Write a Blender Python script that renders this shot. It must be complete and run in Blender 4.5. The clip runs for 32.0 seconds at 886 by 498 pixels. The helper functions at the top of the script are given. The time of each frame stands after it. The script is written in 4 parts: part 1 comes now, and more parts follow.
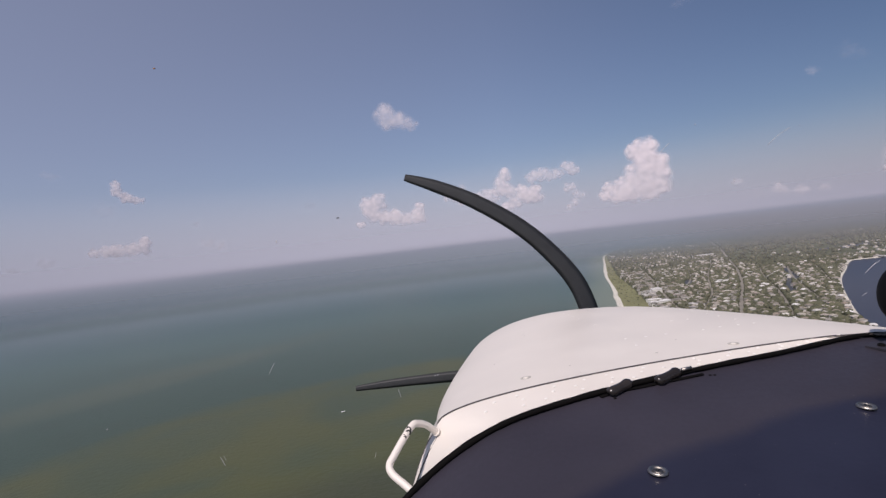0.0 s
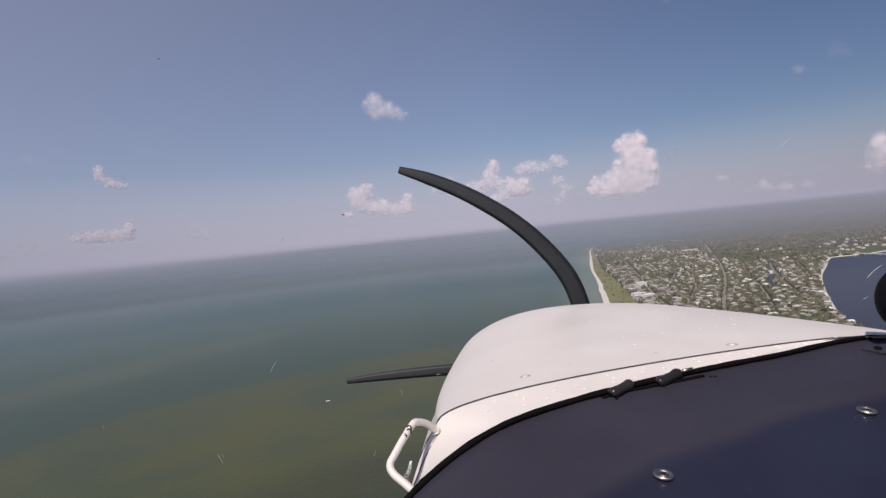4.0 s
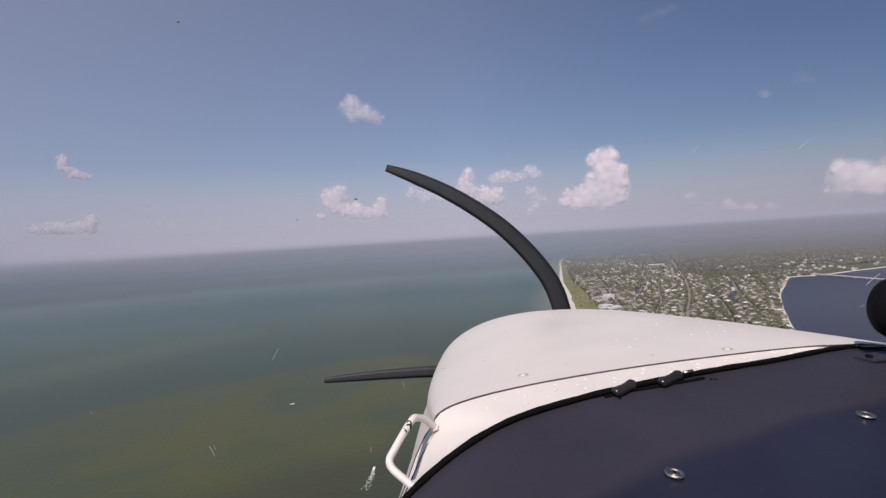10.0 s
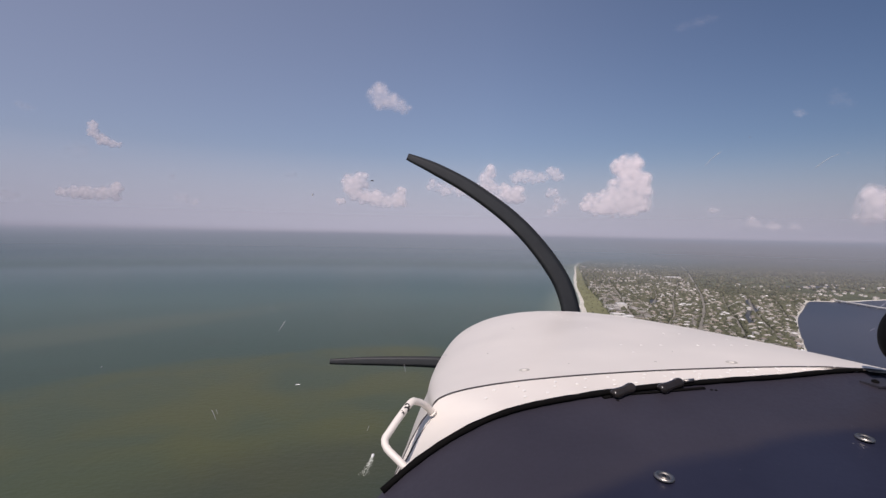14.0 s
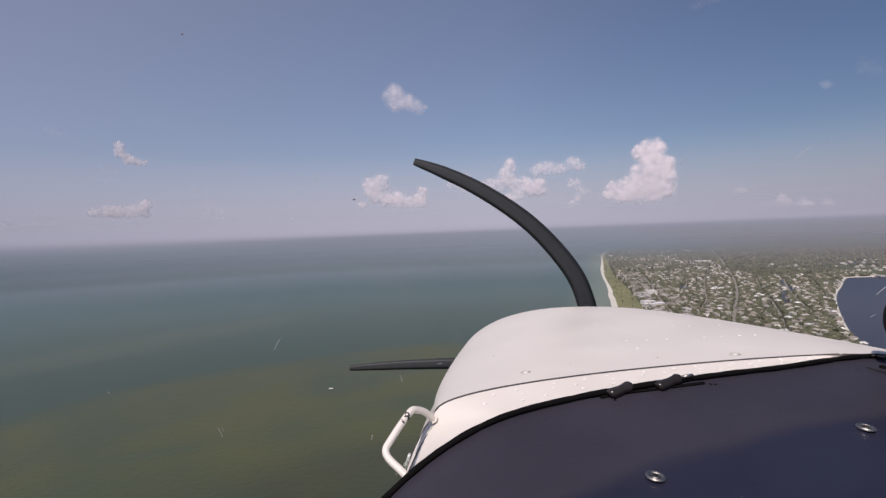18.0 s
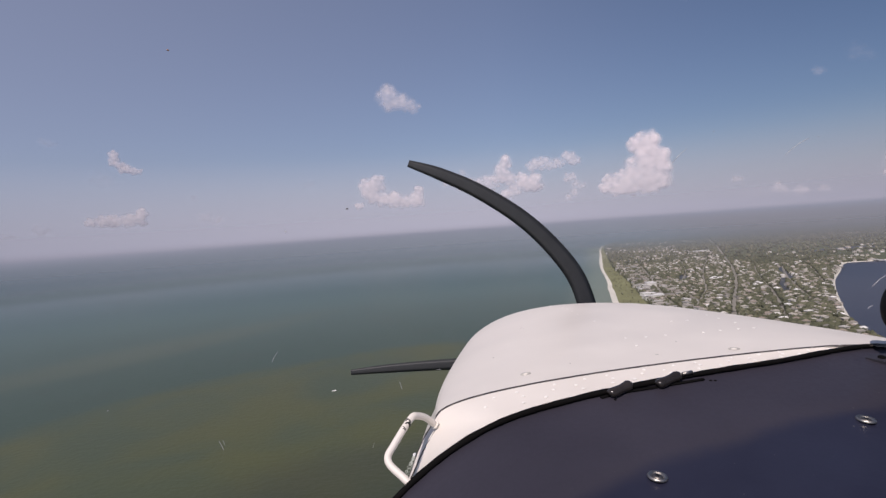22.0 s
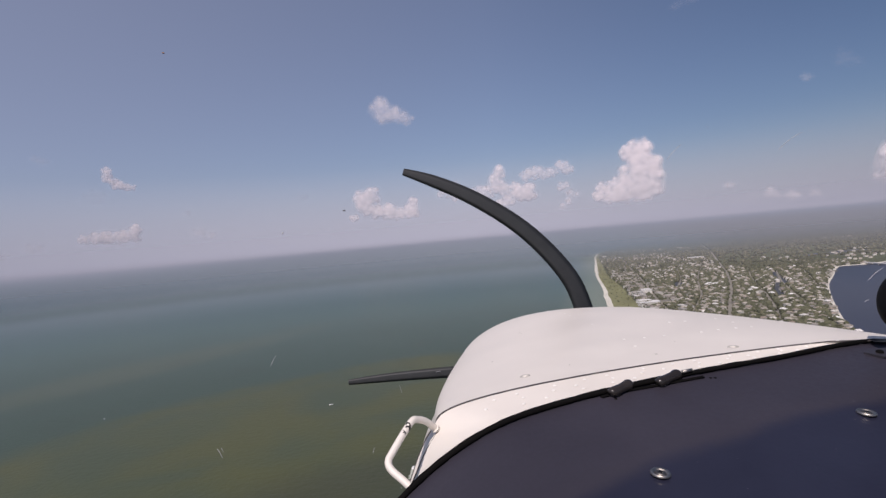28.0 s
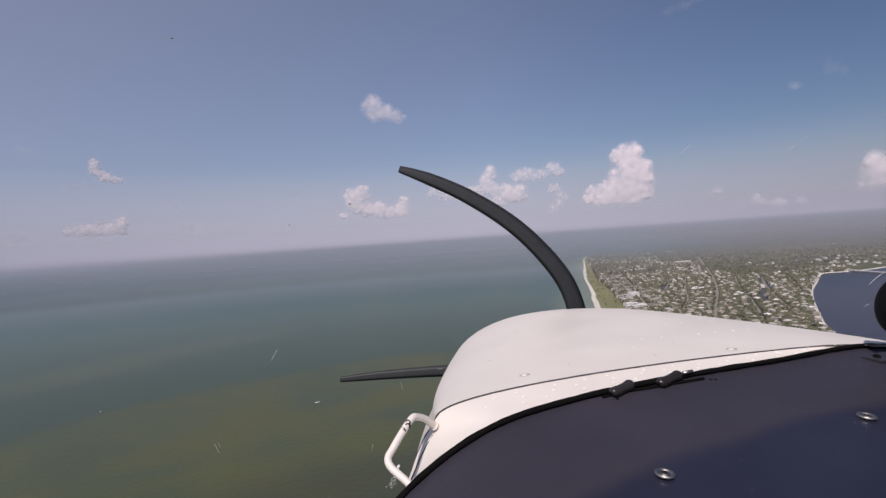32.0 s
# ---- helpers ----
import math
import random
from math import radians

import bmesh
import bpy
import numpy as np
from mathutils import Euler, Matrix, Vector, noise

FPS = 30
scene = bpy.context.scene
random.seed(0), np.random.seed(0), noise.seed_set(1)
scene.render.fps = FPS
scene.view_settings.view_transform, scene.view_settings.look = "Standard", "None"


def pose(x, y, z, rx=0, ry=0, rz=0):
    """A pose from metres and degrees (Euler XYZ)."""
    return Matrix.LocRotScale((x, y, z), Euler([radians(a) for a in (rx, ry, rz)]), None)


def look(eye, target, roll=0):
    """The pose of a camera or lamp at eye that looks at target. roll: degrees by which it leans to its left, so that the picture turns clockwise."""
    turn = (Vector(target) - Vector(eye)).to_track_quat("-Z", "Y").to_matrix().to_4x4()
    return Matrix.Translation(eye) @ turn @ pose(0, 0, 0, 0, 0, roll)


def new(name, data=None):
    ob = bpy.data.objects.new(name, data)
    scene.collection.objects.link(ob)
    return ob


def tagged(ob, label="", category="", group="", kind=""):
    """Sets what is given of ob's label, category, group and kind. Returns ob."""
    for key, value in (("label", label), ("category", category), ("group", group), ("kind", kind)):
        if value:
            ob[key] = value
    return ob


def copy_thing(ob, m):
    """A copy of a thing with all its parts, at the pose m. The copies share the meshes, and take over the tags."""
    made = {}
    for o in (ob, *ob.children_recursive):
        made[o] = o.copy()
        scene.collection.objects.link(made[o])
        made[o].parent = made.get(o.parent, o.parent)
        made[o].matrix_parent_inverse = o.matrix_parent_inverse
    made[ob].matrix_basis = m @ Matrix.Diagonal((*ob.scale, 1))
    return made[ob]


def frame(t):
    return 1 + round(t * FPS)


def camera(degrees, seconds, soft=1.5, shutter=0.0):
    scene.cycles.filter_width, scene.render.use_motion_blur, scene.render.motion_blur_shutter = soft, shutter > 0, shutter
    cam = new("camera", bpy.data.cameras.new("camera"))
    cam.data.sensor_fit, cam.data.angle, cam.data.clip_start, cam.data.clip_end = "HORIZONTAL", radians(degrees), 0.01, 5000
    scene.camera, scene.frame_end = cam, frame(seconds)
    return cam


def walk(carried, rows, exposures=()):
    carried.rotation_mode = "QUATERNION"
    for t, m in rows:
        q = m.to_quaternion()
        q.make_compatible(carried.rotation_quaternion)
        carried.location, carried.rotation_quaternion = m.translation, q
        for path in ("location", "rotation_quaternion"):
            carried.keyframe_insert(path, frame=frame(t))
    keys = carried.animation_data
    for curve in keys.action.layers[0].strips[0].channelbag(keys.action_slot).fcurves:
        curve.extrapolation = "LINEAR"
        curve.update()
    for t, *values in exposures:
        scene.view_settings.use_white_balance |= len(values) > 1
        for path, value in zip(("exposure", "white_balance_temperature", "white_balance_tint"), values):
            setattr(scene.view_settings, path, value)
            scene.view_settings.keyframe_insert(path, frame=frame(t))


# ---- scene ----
# The camera sits in the cabin of a light aircraft, 150 m over the sea; y is ahead, x to the right.
ALT, EXPO = 150.0, 0.0
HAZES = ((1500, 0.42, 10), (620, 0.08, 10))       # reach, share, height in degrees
cam = camera(78.0, 32.0, soft=1.4)
walk(cam, [
    (0.0, pose(0.0165, -0.0039, 149.9962, 89.760, 6.755, 6.826)),
    (0.5, pose(0.0127, -0.0032, 149.9953, 89.786, 6.474, 6.493)),
    (1.0, pose(0.0069, -0.0021, 149.9946, 89.744, 6.088, 5.949)),
    (1.5, pose(0.0043, -0.0013, 149.9957, 89.568, 5.905, 5.704)),
    (2.0, pose(0.0040, -0.0008, 149.9982, 89.243, 5.752, 5.684)),
    (2.5, pose(0.0036, -0.0006, 149.9992, 89.116, 5.722, 5.650)),
    (3.0, pose(0.0028, -0.0003, 149.9999, 89.002, 5.577, 5.588)),
    (3.5, pose(0.0030, -0.0000, 150.0017, 88.797, 5.592, 5.594)),
    (5.5, pose(0.0003, 0.0018, 150.0068, 88.572, 7.181, 4.828)),
    (6.0, pose(-0.0002, 0.0021, 150.0075, 88.509, 7.257, 4.739)),
    (6.5, pose(-0.0014, 0.0018, 150.0043, 88.895, 7.356, 4.611)),
    (7.0, pose(-0.0047, 0.0023, 150.0023, 89.061, 7.126, 4.320)),
    (7.5, pose(-0.0096, 0.0029, 149.9987, 89.313, 6.530, 3.964)),
    (8.0, pose(-0.0157, 0.0040, 149.9955, 89.566, 6.137, 3.409)),
    (8.5, pose(-0.0221, 0.0053, 149.9929, 89.624, 5.259, 2.924)),
    (9.0, pose(-0.0266, 0.0066, 149.9934, 89.414, 4.671, 2.564)),
    (9.5, pose(-0.0274, 0.0067, 149.9931, 89.353, 4.315, 2.572)),
    (10.0, pose(-0.0287, 0.0070, 149.9940, 89.060, 3.546, 2.623)),
    (10.5, pose(-0.0321, 0.0072, 149.9919, 88.907, 2.004, 2.662)),
    (11.0, pose(-0.0338, 0.0073, 149.9914, 88.754, 1.175, 2.690)),
    (11.5, pose(-0.0327, 0.0062, 149.9895, 88.822, 0.563, 2.992)),
    (12.0, pose(-0.0320, 0.0057, 149.9897, 88.664, -0.003, 3.223)),
    (12.5, pose(-0.0313, 0.0051, 149.9897, 88.541, -0.481, 3.447)),
    (13.0, pose(-0.0312, 0.0045, 149.9891, 88.466, -1.055, 3.613)),
    (13.5, pose(-0.0294, 0.0032, 149.9866, 88.655, -1.459, 3.919)),
    (14.0, pose(-0.0247, 0.0022, 149.9889, 88.498, -1.108, 4.362)),
    (14.5, pose(-0.0165, -0.0001, 149.9897, 88.556, -0.689, 5.174)),
    (16.5, pose(0.0054, -0.0029, 149.9985, 88.391, 2.308, 6.792)),
    (17.0, pose(0.0073, -0.0030, 149.9994, 88.374, 2.656, 6.898)),
    (17.5, pose(0.0063, -0.0028, 149.9988, 88.454, 2.689, 6.779)),
    (18.0, pose(0.0055, -0.0027, 149.9994, 88.291, 2.345, 6.784)),
    (18.5, pose(0.0048, -0.0024, 150.0010, 88.089, 2.258, 6.742)),
    (19.0, pose(0.0070, -0.0021, 150.0049, 87.707, 2.485, 6.922)),
    (19.5, pose(0.0103, -0.0019, 150.0083, 87.525, 3.264, 7.051)),
    (20.0, pose(0.0122, -0.0018, 150.0097, 87.472, 3.701, 7.126)),
    (20.5, pose(0.0138, -0.0022, 150.0084, 87.729, 4.139, 7.177)),
    (21.0, pose(0.0138, -0.0019, 150.0080, 87.937, 4.792, 6.986)),
    (21.5, pose(0.0112, -0.0017, 150.0066, 88.038, 4.585, 6.771)),
    (22.0, pose(0.0082, -0.0014, 150.0049, 88.134, 4.236, 6.547)),
    (22.5, pose(0.0073, -0.0014, 150.0043, 88.140, 3.994, 6.507)),
    (23.0, pose(0.0106, -0.0021, 150.0040, 88.288, 4.406, 6.767)),
    (23.5, pose(0.0099, -0.0026, 150.0032, 88.113, 3.324, 6.997)),
    (24.0, pose(0.0101, -0.0025, 150.0048, 87.888, 3.128, 7.071)),
    (24.5, pose(0.0117, -0.0021, 150.0068, 87.869, 3.974, 6.999)),
    (25.0, pose(0.0108, -0.0020, 150.0057, 88.018, 4.097, 6.870)),
    (25.5, pose(0.0110, -0.0017, 150.0061, 88.066, 4.500, 6.771)),
    (27.5, pose(0.0077, -0.0018, 149.9992, 89.031, 5.273, 6.227)),
    (28.0, pose(0.0059, -0.0016, 149.9974, 89.217, 5.229, 6.039)),
    (28.5, pose(0.0045, -0.0018, 149.9954, 89.325, 4.737, 6.030)),
    (29.0, pose(0.0021, -0.0014, 149.9944, 89.402, 4.627, 5.798)),
    (29.5, pose(0.0042, -0.0007, 149.9988, 89.247, 6.033, 5.631)),
    (30.0, pose(0.0044, -0.0007, 149.9991, 89.236, 6.142, 5.629)),
    (30.5, pose(0.0020, -0.0003, 149.9987, 89.171, 5.741, 5.465)),
    (31.0, pose(-0.0014, 0.0002, 149.9974, 89.182, 5.184, 5.238)),
    (31.5, pose(-0.0044, 0.0006, 149.9960, 89.186, 4.612, 5.065)),
    (32.0, pose(-0.0066, 0.0010, 149.9957, 89.079, 4.079, 4.963)),
], exposures=[(0.0, EXPO, 6550, 20), (32.0, EXPO, 6550, 20)])

# ---- world and sun ----
SUN_EL, SUN_AZ = radians(50), radians(-163)      # azimuth clockwise from +y
world = bpy.data.worlds.new("sky")
scene.world = world
world.use_nodes = True
wn = world.node_tree
wn.nodes.clear()
sky = wn.nodes.new("ShaderNodeTexSky")
sky.sky_type = "NISHITA"
sky.sun_disc = False
sky.sun_elevation, sky.sun_rotation = SUN_EL, SUN_AZ
sky.air_density, sky.dust_density, sky.ozone_density, sky.altitude = 1.0, 1.0, 2.0, 150
bg = wn.nodes.new("ShaderNodeBackground")
bg.inputs["Strength"].default_value = 0.08
wo = wn.nodes.new("ShaderNodeOutputWorld")
# moist air whitens the sky towards the horizon; it lies deeper over the open sea than over the land
way = wn.nodes.new("ShaderNodeSeparateXYZ")
wn.links.new(wn.nodes.new("ShaderNodeTexCoord").outputs["Generated"], way.inputs[0])
near_horizon = wn.nodes.new("ShaderNodeMapRange")
near_horizon.interpolation_type = "SMOOTHSTEP"
wn.links.new(way.outputs[2], near_horizon.inputs[0])
for i, v in enumerate((-0.02, 0.25, 0.95, 0.0)):
    near_horizon.inputs[i + 1].default_value = v
depth = wn.nodes.new("ShaderNodeMath")
depth.operation = "MULTIPLY_ADD"
depth.inputs[1].default_value, depth.inputs[2].default_value = -0.1, 0.2
wn.links.new(way.outputs[0], depth.inputs[0])
wn.links.new(depth.outputs[0], near_horizon.inputs[2])
air = wn.nodes.new("ShaderNodeMix")
air.data_type = "RGBA"
tone = wn.nodes.new("ShaderNodeMix")
tone.data_type = "RGBA"
tone.inputs[6].default_value, tone.inputs[7].default_value = (2.8, 3.2, 4.4, 1), (5.0, 5.4, 6.85, 1)
shoreward = wn.nodes.new("ShaderNodeMapRange")
wn.links.new(way.outputs[0], shoreward.inputs[0])
for i, v in enumerate((0.0, 0.65, 1.0, 0.0)):
    shoreward.inputs[i + 1].default_value = v
wn.links.new(shoreward.outputs[0], tone.inputs[0])
wn.links.new(tone.outputs[2], air.inputs[7])
seaward = wn.nodes.new("ShaderNodeMapRange")
wn.links.new(way.outputs[0], seaward.inputs[0])
for i, v in enumerate((-0.75, 0.6, 0.4, 0.0)):
    seaward.inputs[i + 1].default_value = v
moist = wn.nodes.new("ShaderNodeMath")
moist.operation = "MAXIMUM"
wn.links.new(near_horizon.outputs[0], moist.inputs[0])
wn.links.new(seaward.outputs[0], moist.inputs[1])
clear = wn.nodes.new("ShaderNodeVectorMath")
clear.operation = "MULTIPLY"
depth_tone = wn.nodes.new("ShaderNodeMix")
depth_tone.data_type = "RGBA"
depth_tone.inputs[6].default_value, depth_tone.inputs[7].default_value = (0.6, 0.65, 0.72, 1), (0.81, 0.86, 0.925, 1)
wn.links.new(shoreward.outputs[0], depth_tone.inputs[0])
wn.links.new(depth_tone.outputs[2], clear.inputs[1])
wn.links.new(sky.outputs[0], clear.inputs[0])
wn.links.new(moist.outputs[0], air.inputs[0])
wn.links.new(clear.outputs[0], air.inputs[6])
wn.links.new(air.outputs[2], bg.inputs[0])
wn.links.new(bg.outputs[0], wo.inputs[0])

sun = new("sun", bpy.data.lights.new("sun", "SUN"))
sun.data.energy, sun.data.angle, sun.data.color = 4.0, radians(0.53), (1.0, 0.945, 0.865)
sx, sy, sz = math.sin(SUN_AZ) * math.cos(SUN_EL), math.cos(SUN_AZ) * math.cos(SUN_EL), math.sin(SUN_EL)
sun.matrix_world = look((sx * 50, sy * 50, 200 + sz * 50), (0, 0, 200))


# ---- materials ----
class Nodes:
    """A small writer of node trees."""

    def __init__(self, name):
        self.m = bpy.data.materials.new(name)
        self.m.use_nodes = True
        self.t = self.m.node_tree
        self.t.nodes.clear()
        self.out = self.t.nodes.new("ShaderNodeOutputMaterial")

    def node(self, kind, **values):
        n = self.t.nodes.new("ShaderNode" + kind)
        for key, value in values.items():
            self.put(n, key, value)
        return n

    def put(self, n, key, value):
        socket = n.inputs[int(key[1:])] if key[0] == "i" and key[1:].isdigit() else n.inputs[key.replace("_", " ")]
        if isinstance(value, bpy.types.NodeSocket):
            self.t.links.new(value, socket)
        else:
            socket.default_value = value

    def coords(self):
        return self.node("NewGeometry").outputs["Position"]

    def local(self):
        return self.node("TexCoord").outputs["Object"]

    def noise(self, scale, detail=4.0, rough=0.55, vector=None, warp=0.0):
        n = self.node("TexNoise", Scale=scale, Detail=detail, Roughness=rough, Distortion=warp)
        self.put(n, "Vector", vector if vector is not None else self.coords())
        return n.outputs["Fac"]

    def ramp(self, fac, *stops):
        n = self.node("ValToRGB", Fac=fac)
        e = n.color_ramp.elements
        while len(e) < len(stops):
            e.new(0.5)
        for k, (at, colour) in zip(e, stops):
            k.position = at
            k.color = (*colour, 1) if len(colour) == 3 else colour
        return n.outputs["Color"]

    def span(self, fac, a, b, c=0.0, d=1.0):
        n = self.node("MapRange")
        n.interpolation_type = "SMOOTHSTEP"
        for i, v in enumerate((fac, a, b, c, d)):
            self.put(n, "i%d" % i, v)
        return n.outputs["Result"]

    def math(self, kind, a, b=0.0):
        n = self.node("Math")
        n.operation = kind
        self.put(n, "i0", a)
        self.put(n, "i1", b)
        return n.outputs[0]

    def mix(self, fac, a, b):
        n = self.node("Mix")
        n.data_type = "RGBA"
        self.put(n, "i0", fac)
        self.put(n, "i6", a if isinstance(a, bpy.types.NodeSocket) else (*a, 1))
        self.put(n, "i7", b if isinstance(b, bpy.types.NodeSocket) else (*b, 1))
        return n.outputs["Result"] if "Result" not in [o.name for o in n.outputs][:1] else n.outputs[2]

    def bump(self, height, strength, distance):
        return self.node("Bump", Height=height, Strength=strength, Distance=distance).outputs["Normal"]

    def surface(self, colour, rough=0.5, metal=0.0, normal=None, specular=0.5, coat=0.0):
        b = self.node("BsdfPrincipled", Roughness=rough, Metallic=metal)
        self.put(b, "Base Color", colour if isinstance(colour, bpy.types.NodeSocket) else (*colour, 1))
        self.put(b, "Specular IOR Level", specular)
        self.put(b, "Coat Weight", coat)
        if normal is not None:
            self.put(b, "Normal", normal)
        return self.done(b.outputs[0])

    def done(self, shader):
        self.t.links.new(shader, self.out.inputs["Surface"])
        return self.m


def plain(name, colour, rough=0.5, metal=0.0, grain=60.0, vary=0.15, relief=0.0, specular=0.5, coat=0.0):
    n = Nodes(name)
    where = n.local()
    fine = n.noise(grain, 5, 0.6, where)
    broad = n.noise(grain / 9, 3, 0.5, where)
    both = n.math("ADD", n.math("MULTIPLY", fine, 0.5), n.math("MULTIPLY", broad, 0.5))
    lo = tuple(c * (1 - vary) for c in colour)
    hi = tuple(min(1, c * (1 + vary)) for c in colour)
    tint = n.ramp(both, (0.3, lo), (0.7, hi))
    normal = n.bump(fine, relief, 0.002) if relief else None
    return n.surface(tint, rough, metal, normal, specular, coat)


def sea_material():
    n = Nodes("sea_water")
    p = n.coords()
    xyz = n.node("SeparateXYZ", Vector=p)
    x, y = xyz.outputs[0], xyz.outputs[1]
    swirl = n.noise(0.0035, 5, 0.55, p, 0.6)
    warp = n.math("MULTIPLY", n.math("SUBTRACT", swirl, 0.5), 260.0)
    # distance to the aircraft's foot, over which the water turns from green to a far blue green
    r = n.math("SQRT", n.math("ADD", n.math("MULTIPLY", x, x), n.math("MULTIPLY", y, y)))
    # haze and lost sky reflection are painted in as the paler far blue
    hazed_water = n.ramp(n.span(n.math("ADD", r, warp), 350.0, 3200.0),
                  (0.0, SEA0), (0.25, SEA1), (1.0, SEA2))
    hazed_water = n.mix(n.span(r, 2600.0, 4700.0), hazed_water, SEA3)

    def bank(cx, cy, ax, ay, turn, soft):
        c, s = math.cos(turn), math.sin(turn)
        dx, dy = n.math("SUBTRACT", x, cx), n.math("SUBTRACT", y, cy)
        u = n.math("ADD", n.math("MULTIPLY", dx, c / ax), n.math("MULTIPLY", dy, s / ax))
        v = n.math("ADD", n.math("MULTIPLY", dx, -s / ay), n.math("MULTIPLY", dy, c / ay))
        d = n.math("SQRT", n.math("ADD", n.math("MULTIPLY", u, u), n.math("MULTIPLY", v, v)))
        d = n.math("ADD", d, n.math("MULTIPLY", n.math("SUBTRACT", swirl, 0.5), 0.9))
        return n.span(d, 1.0 - soft, 1.0 + soft, 1.0, 0.0)

    patch = n.span(n.noise(0.0075, 4, 0.55, p, 0.5), 0.36, 0.64, 0.34, 0.86)
    colour = n.mix(n.math("MULTIPLY", bank(-215, 430, 330, 190, radians(52), 0.1), patch), hazed_water, SHOAL)
    colour = n.mix(n.math("MULTIPLY", bank(-545, 790, 300, 70, radians(62), 0.5), 0.35), colour, SHOAL2)
    colour = n.mix(n.math("MULTIPLY", bank(-70, 330, 120, 60, radians(20), 0.5), 0.6), colour, WEED)
    streak = n.noise(0.012, 4, 0.6, p, 0.3)
    colour = n.mix(n.span(streak, 0.52, 0.75, 0.0, 0.22), colour, WEED)
    shelving = n.math("SUBTRACT", n.math("ADD", n.math("MULTIPLY", n.math("MAXIMUM", y, 900.0), 0.157), 13.0), x)
    shelving = n.math("ADD", shelving, n.math("MULTIPLY", n.math("MAXIMUM", n.math("SUBTRACT", y, 3000.0), 0.0), 0.3))
    shelving = n.math("ADD", shelving, n.math("MULTIPLY", n.math("SUBTRACT", swirl, 0.5), 60.0))
    colour = n.mix(n.span(shelving, 0.0, 95.0, 0.75, 0.0), colour, (0.17, 0.2, 0.14))
    inshore = n.math("SUBTRACT", x, n.math("ADD", n.math("MULTIPLY", y, 0.2), 200.0))
    colour = n.mix(n.span(inshore, -20.0, 20.0), colour, BAY_BLUE)
    waves = n.noise(0.18, 6, 0.62, p)
    normal = n.bump(waves, 0.5, 0.8)
    return n.surface(colour, 0.38, 0.0, normal, n.span(r, 2600.0, 4600.0, 0.32, 0.0))


def land_material():
    n = Nodes("land_ground")
    p = n.coords()
    a, b = n.noise(0.012, 5, 0.6, p), n.noise(0.15, 4, 0.6, p)
    green = n.ramp(a, (0.3, (0.045, 0.055, 0.029)), (0.55, (0.072, 0.084, 0.042)), (0.75, (0.12, 0.116, 0.068)))
    return n.surface(n.mix(n.span(b, 0.5, 0.75, 0, 0.5), green, (0.15, 0.135, 0.095)), 0.95, 0, n.bump(b, 0.4, 0.5), 0.2)


def leaf_material():
    n = Nodes("tree_leaves")
    g = n.node("NewGeometry")
    tone = n.ramp(g.outputs["Random Per Island"], (0.0, (0.062, 0.067, 0.04)), (0.45, (0.092, 0.096, 0.058)),
                  (0.8, (0.122, 0.123, 0.074)), (1.0, (0.165, 0.154, 0.104)))
    fine = n.noise(0.9, 4, 0.65, n.coords())
    return n.surface(n.mix(n.span(fine, 0.35, 0.7, 0.0, 0.5), tone, (0.05, 0.053, 0.033)), 0.9, 0, n.bump(fine, 0.7, 0.6), 0.2)


def roof_material(name, *tones):
    n = Nodes(name)
    rnd = n.node("ObjectInfo").outputs["Random"]
    isl = n.node("NewGeometry").outputs["Random Per Island"]
    pick = n.math("FRACT", n.math("ADD", rnd, n.math("MULTIPLY", isl, 0.999)))
    tone = n.ramp(pick, *[(i / (len(tones) - 1), c) for i, c in enumerate(tones)])
    fine = n.noise(0.6, 4, 0.6, n.coords())
    return n.surface(n.mix(n.span(fine, 0.45, 0.75, 0, 0.35), tone, (0.2, 0.18, 0.16)), 0.75, 0, n.bump(fine, 0.3, 0.1))


def cloud_material():
    """Bright vapour that thins out towards ragged edges, by the density stored with each place."""
    n = Nodes("cloud_vapour")
    fine = n.noise(0.014, 3, 0.5, n.coords())
    tone = (0.94, 0.885, 0.885, 1)
    a = n.node("BsdfDiffuse", Color=tone, Roughness=1.0).outputs[0]
    b = n.node("BsdfTranslucent", Color=tone).outputs[0]
    body = n.node("MixShader", i0=0.4, i1=a, i2=b).outputs[0]
    held = n.node("Attribute")
    held.attribute_name = "vapour"
    ragged = n.math("MULTIPLY", held.outputs["Fac"], n.math("ADD", 0.85, n.math("MULTIPLY", fine, 0.3)))
    cover = n.math("MULTIPLY", n.span(ragged, 0.0, 1.0, 0.0, 0.9), n.span(held.outputs["Fac"], 0.0, 0.2))
    return n.done(n.node("MixShader", i0=cover, i1=n.node("BsdfTransparent").outputs[0], i2=body).outputs[0])


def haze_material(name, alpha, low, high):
    """Haze imitated on a shell: mostly clear, thinning out with height, evenly bright all round."""
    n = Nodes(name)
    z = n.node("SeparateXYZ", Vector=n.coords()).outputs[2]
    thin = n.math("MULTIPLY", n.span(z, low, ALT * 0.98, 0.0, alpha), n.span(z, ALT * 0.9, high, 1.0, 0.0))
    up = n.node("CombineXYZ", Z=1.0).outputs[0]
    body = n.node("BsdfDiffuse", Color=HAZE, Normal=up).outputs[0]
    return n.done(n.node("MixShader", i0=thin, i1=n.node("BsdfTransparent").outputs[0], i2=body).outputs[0])


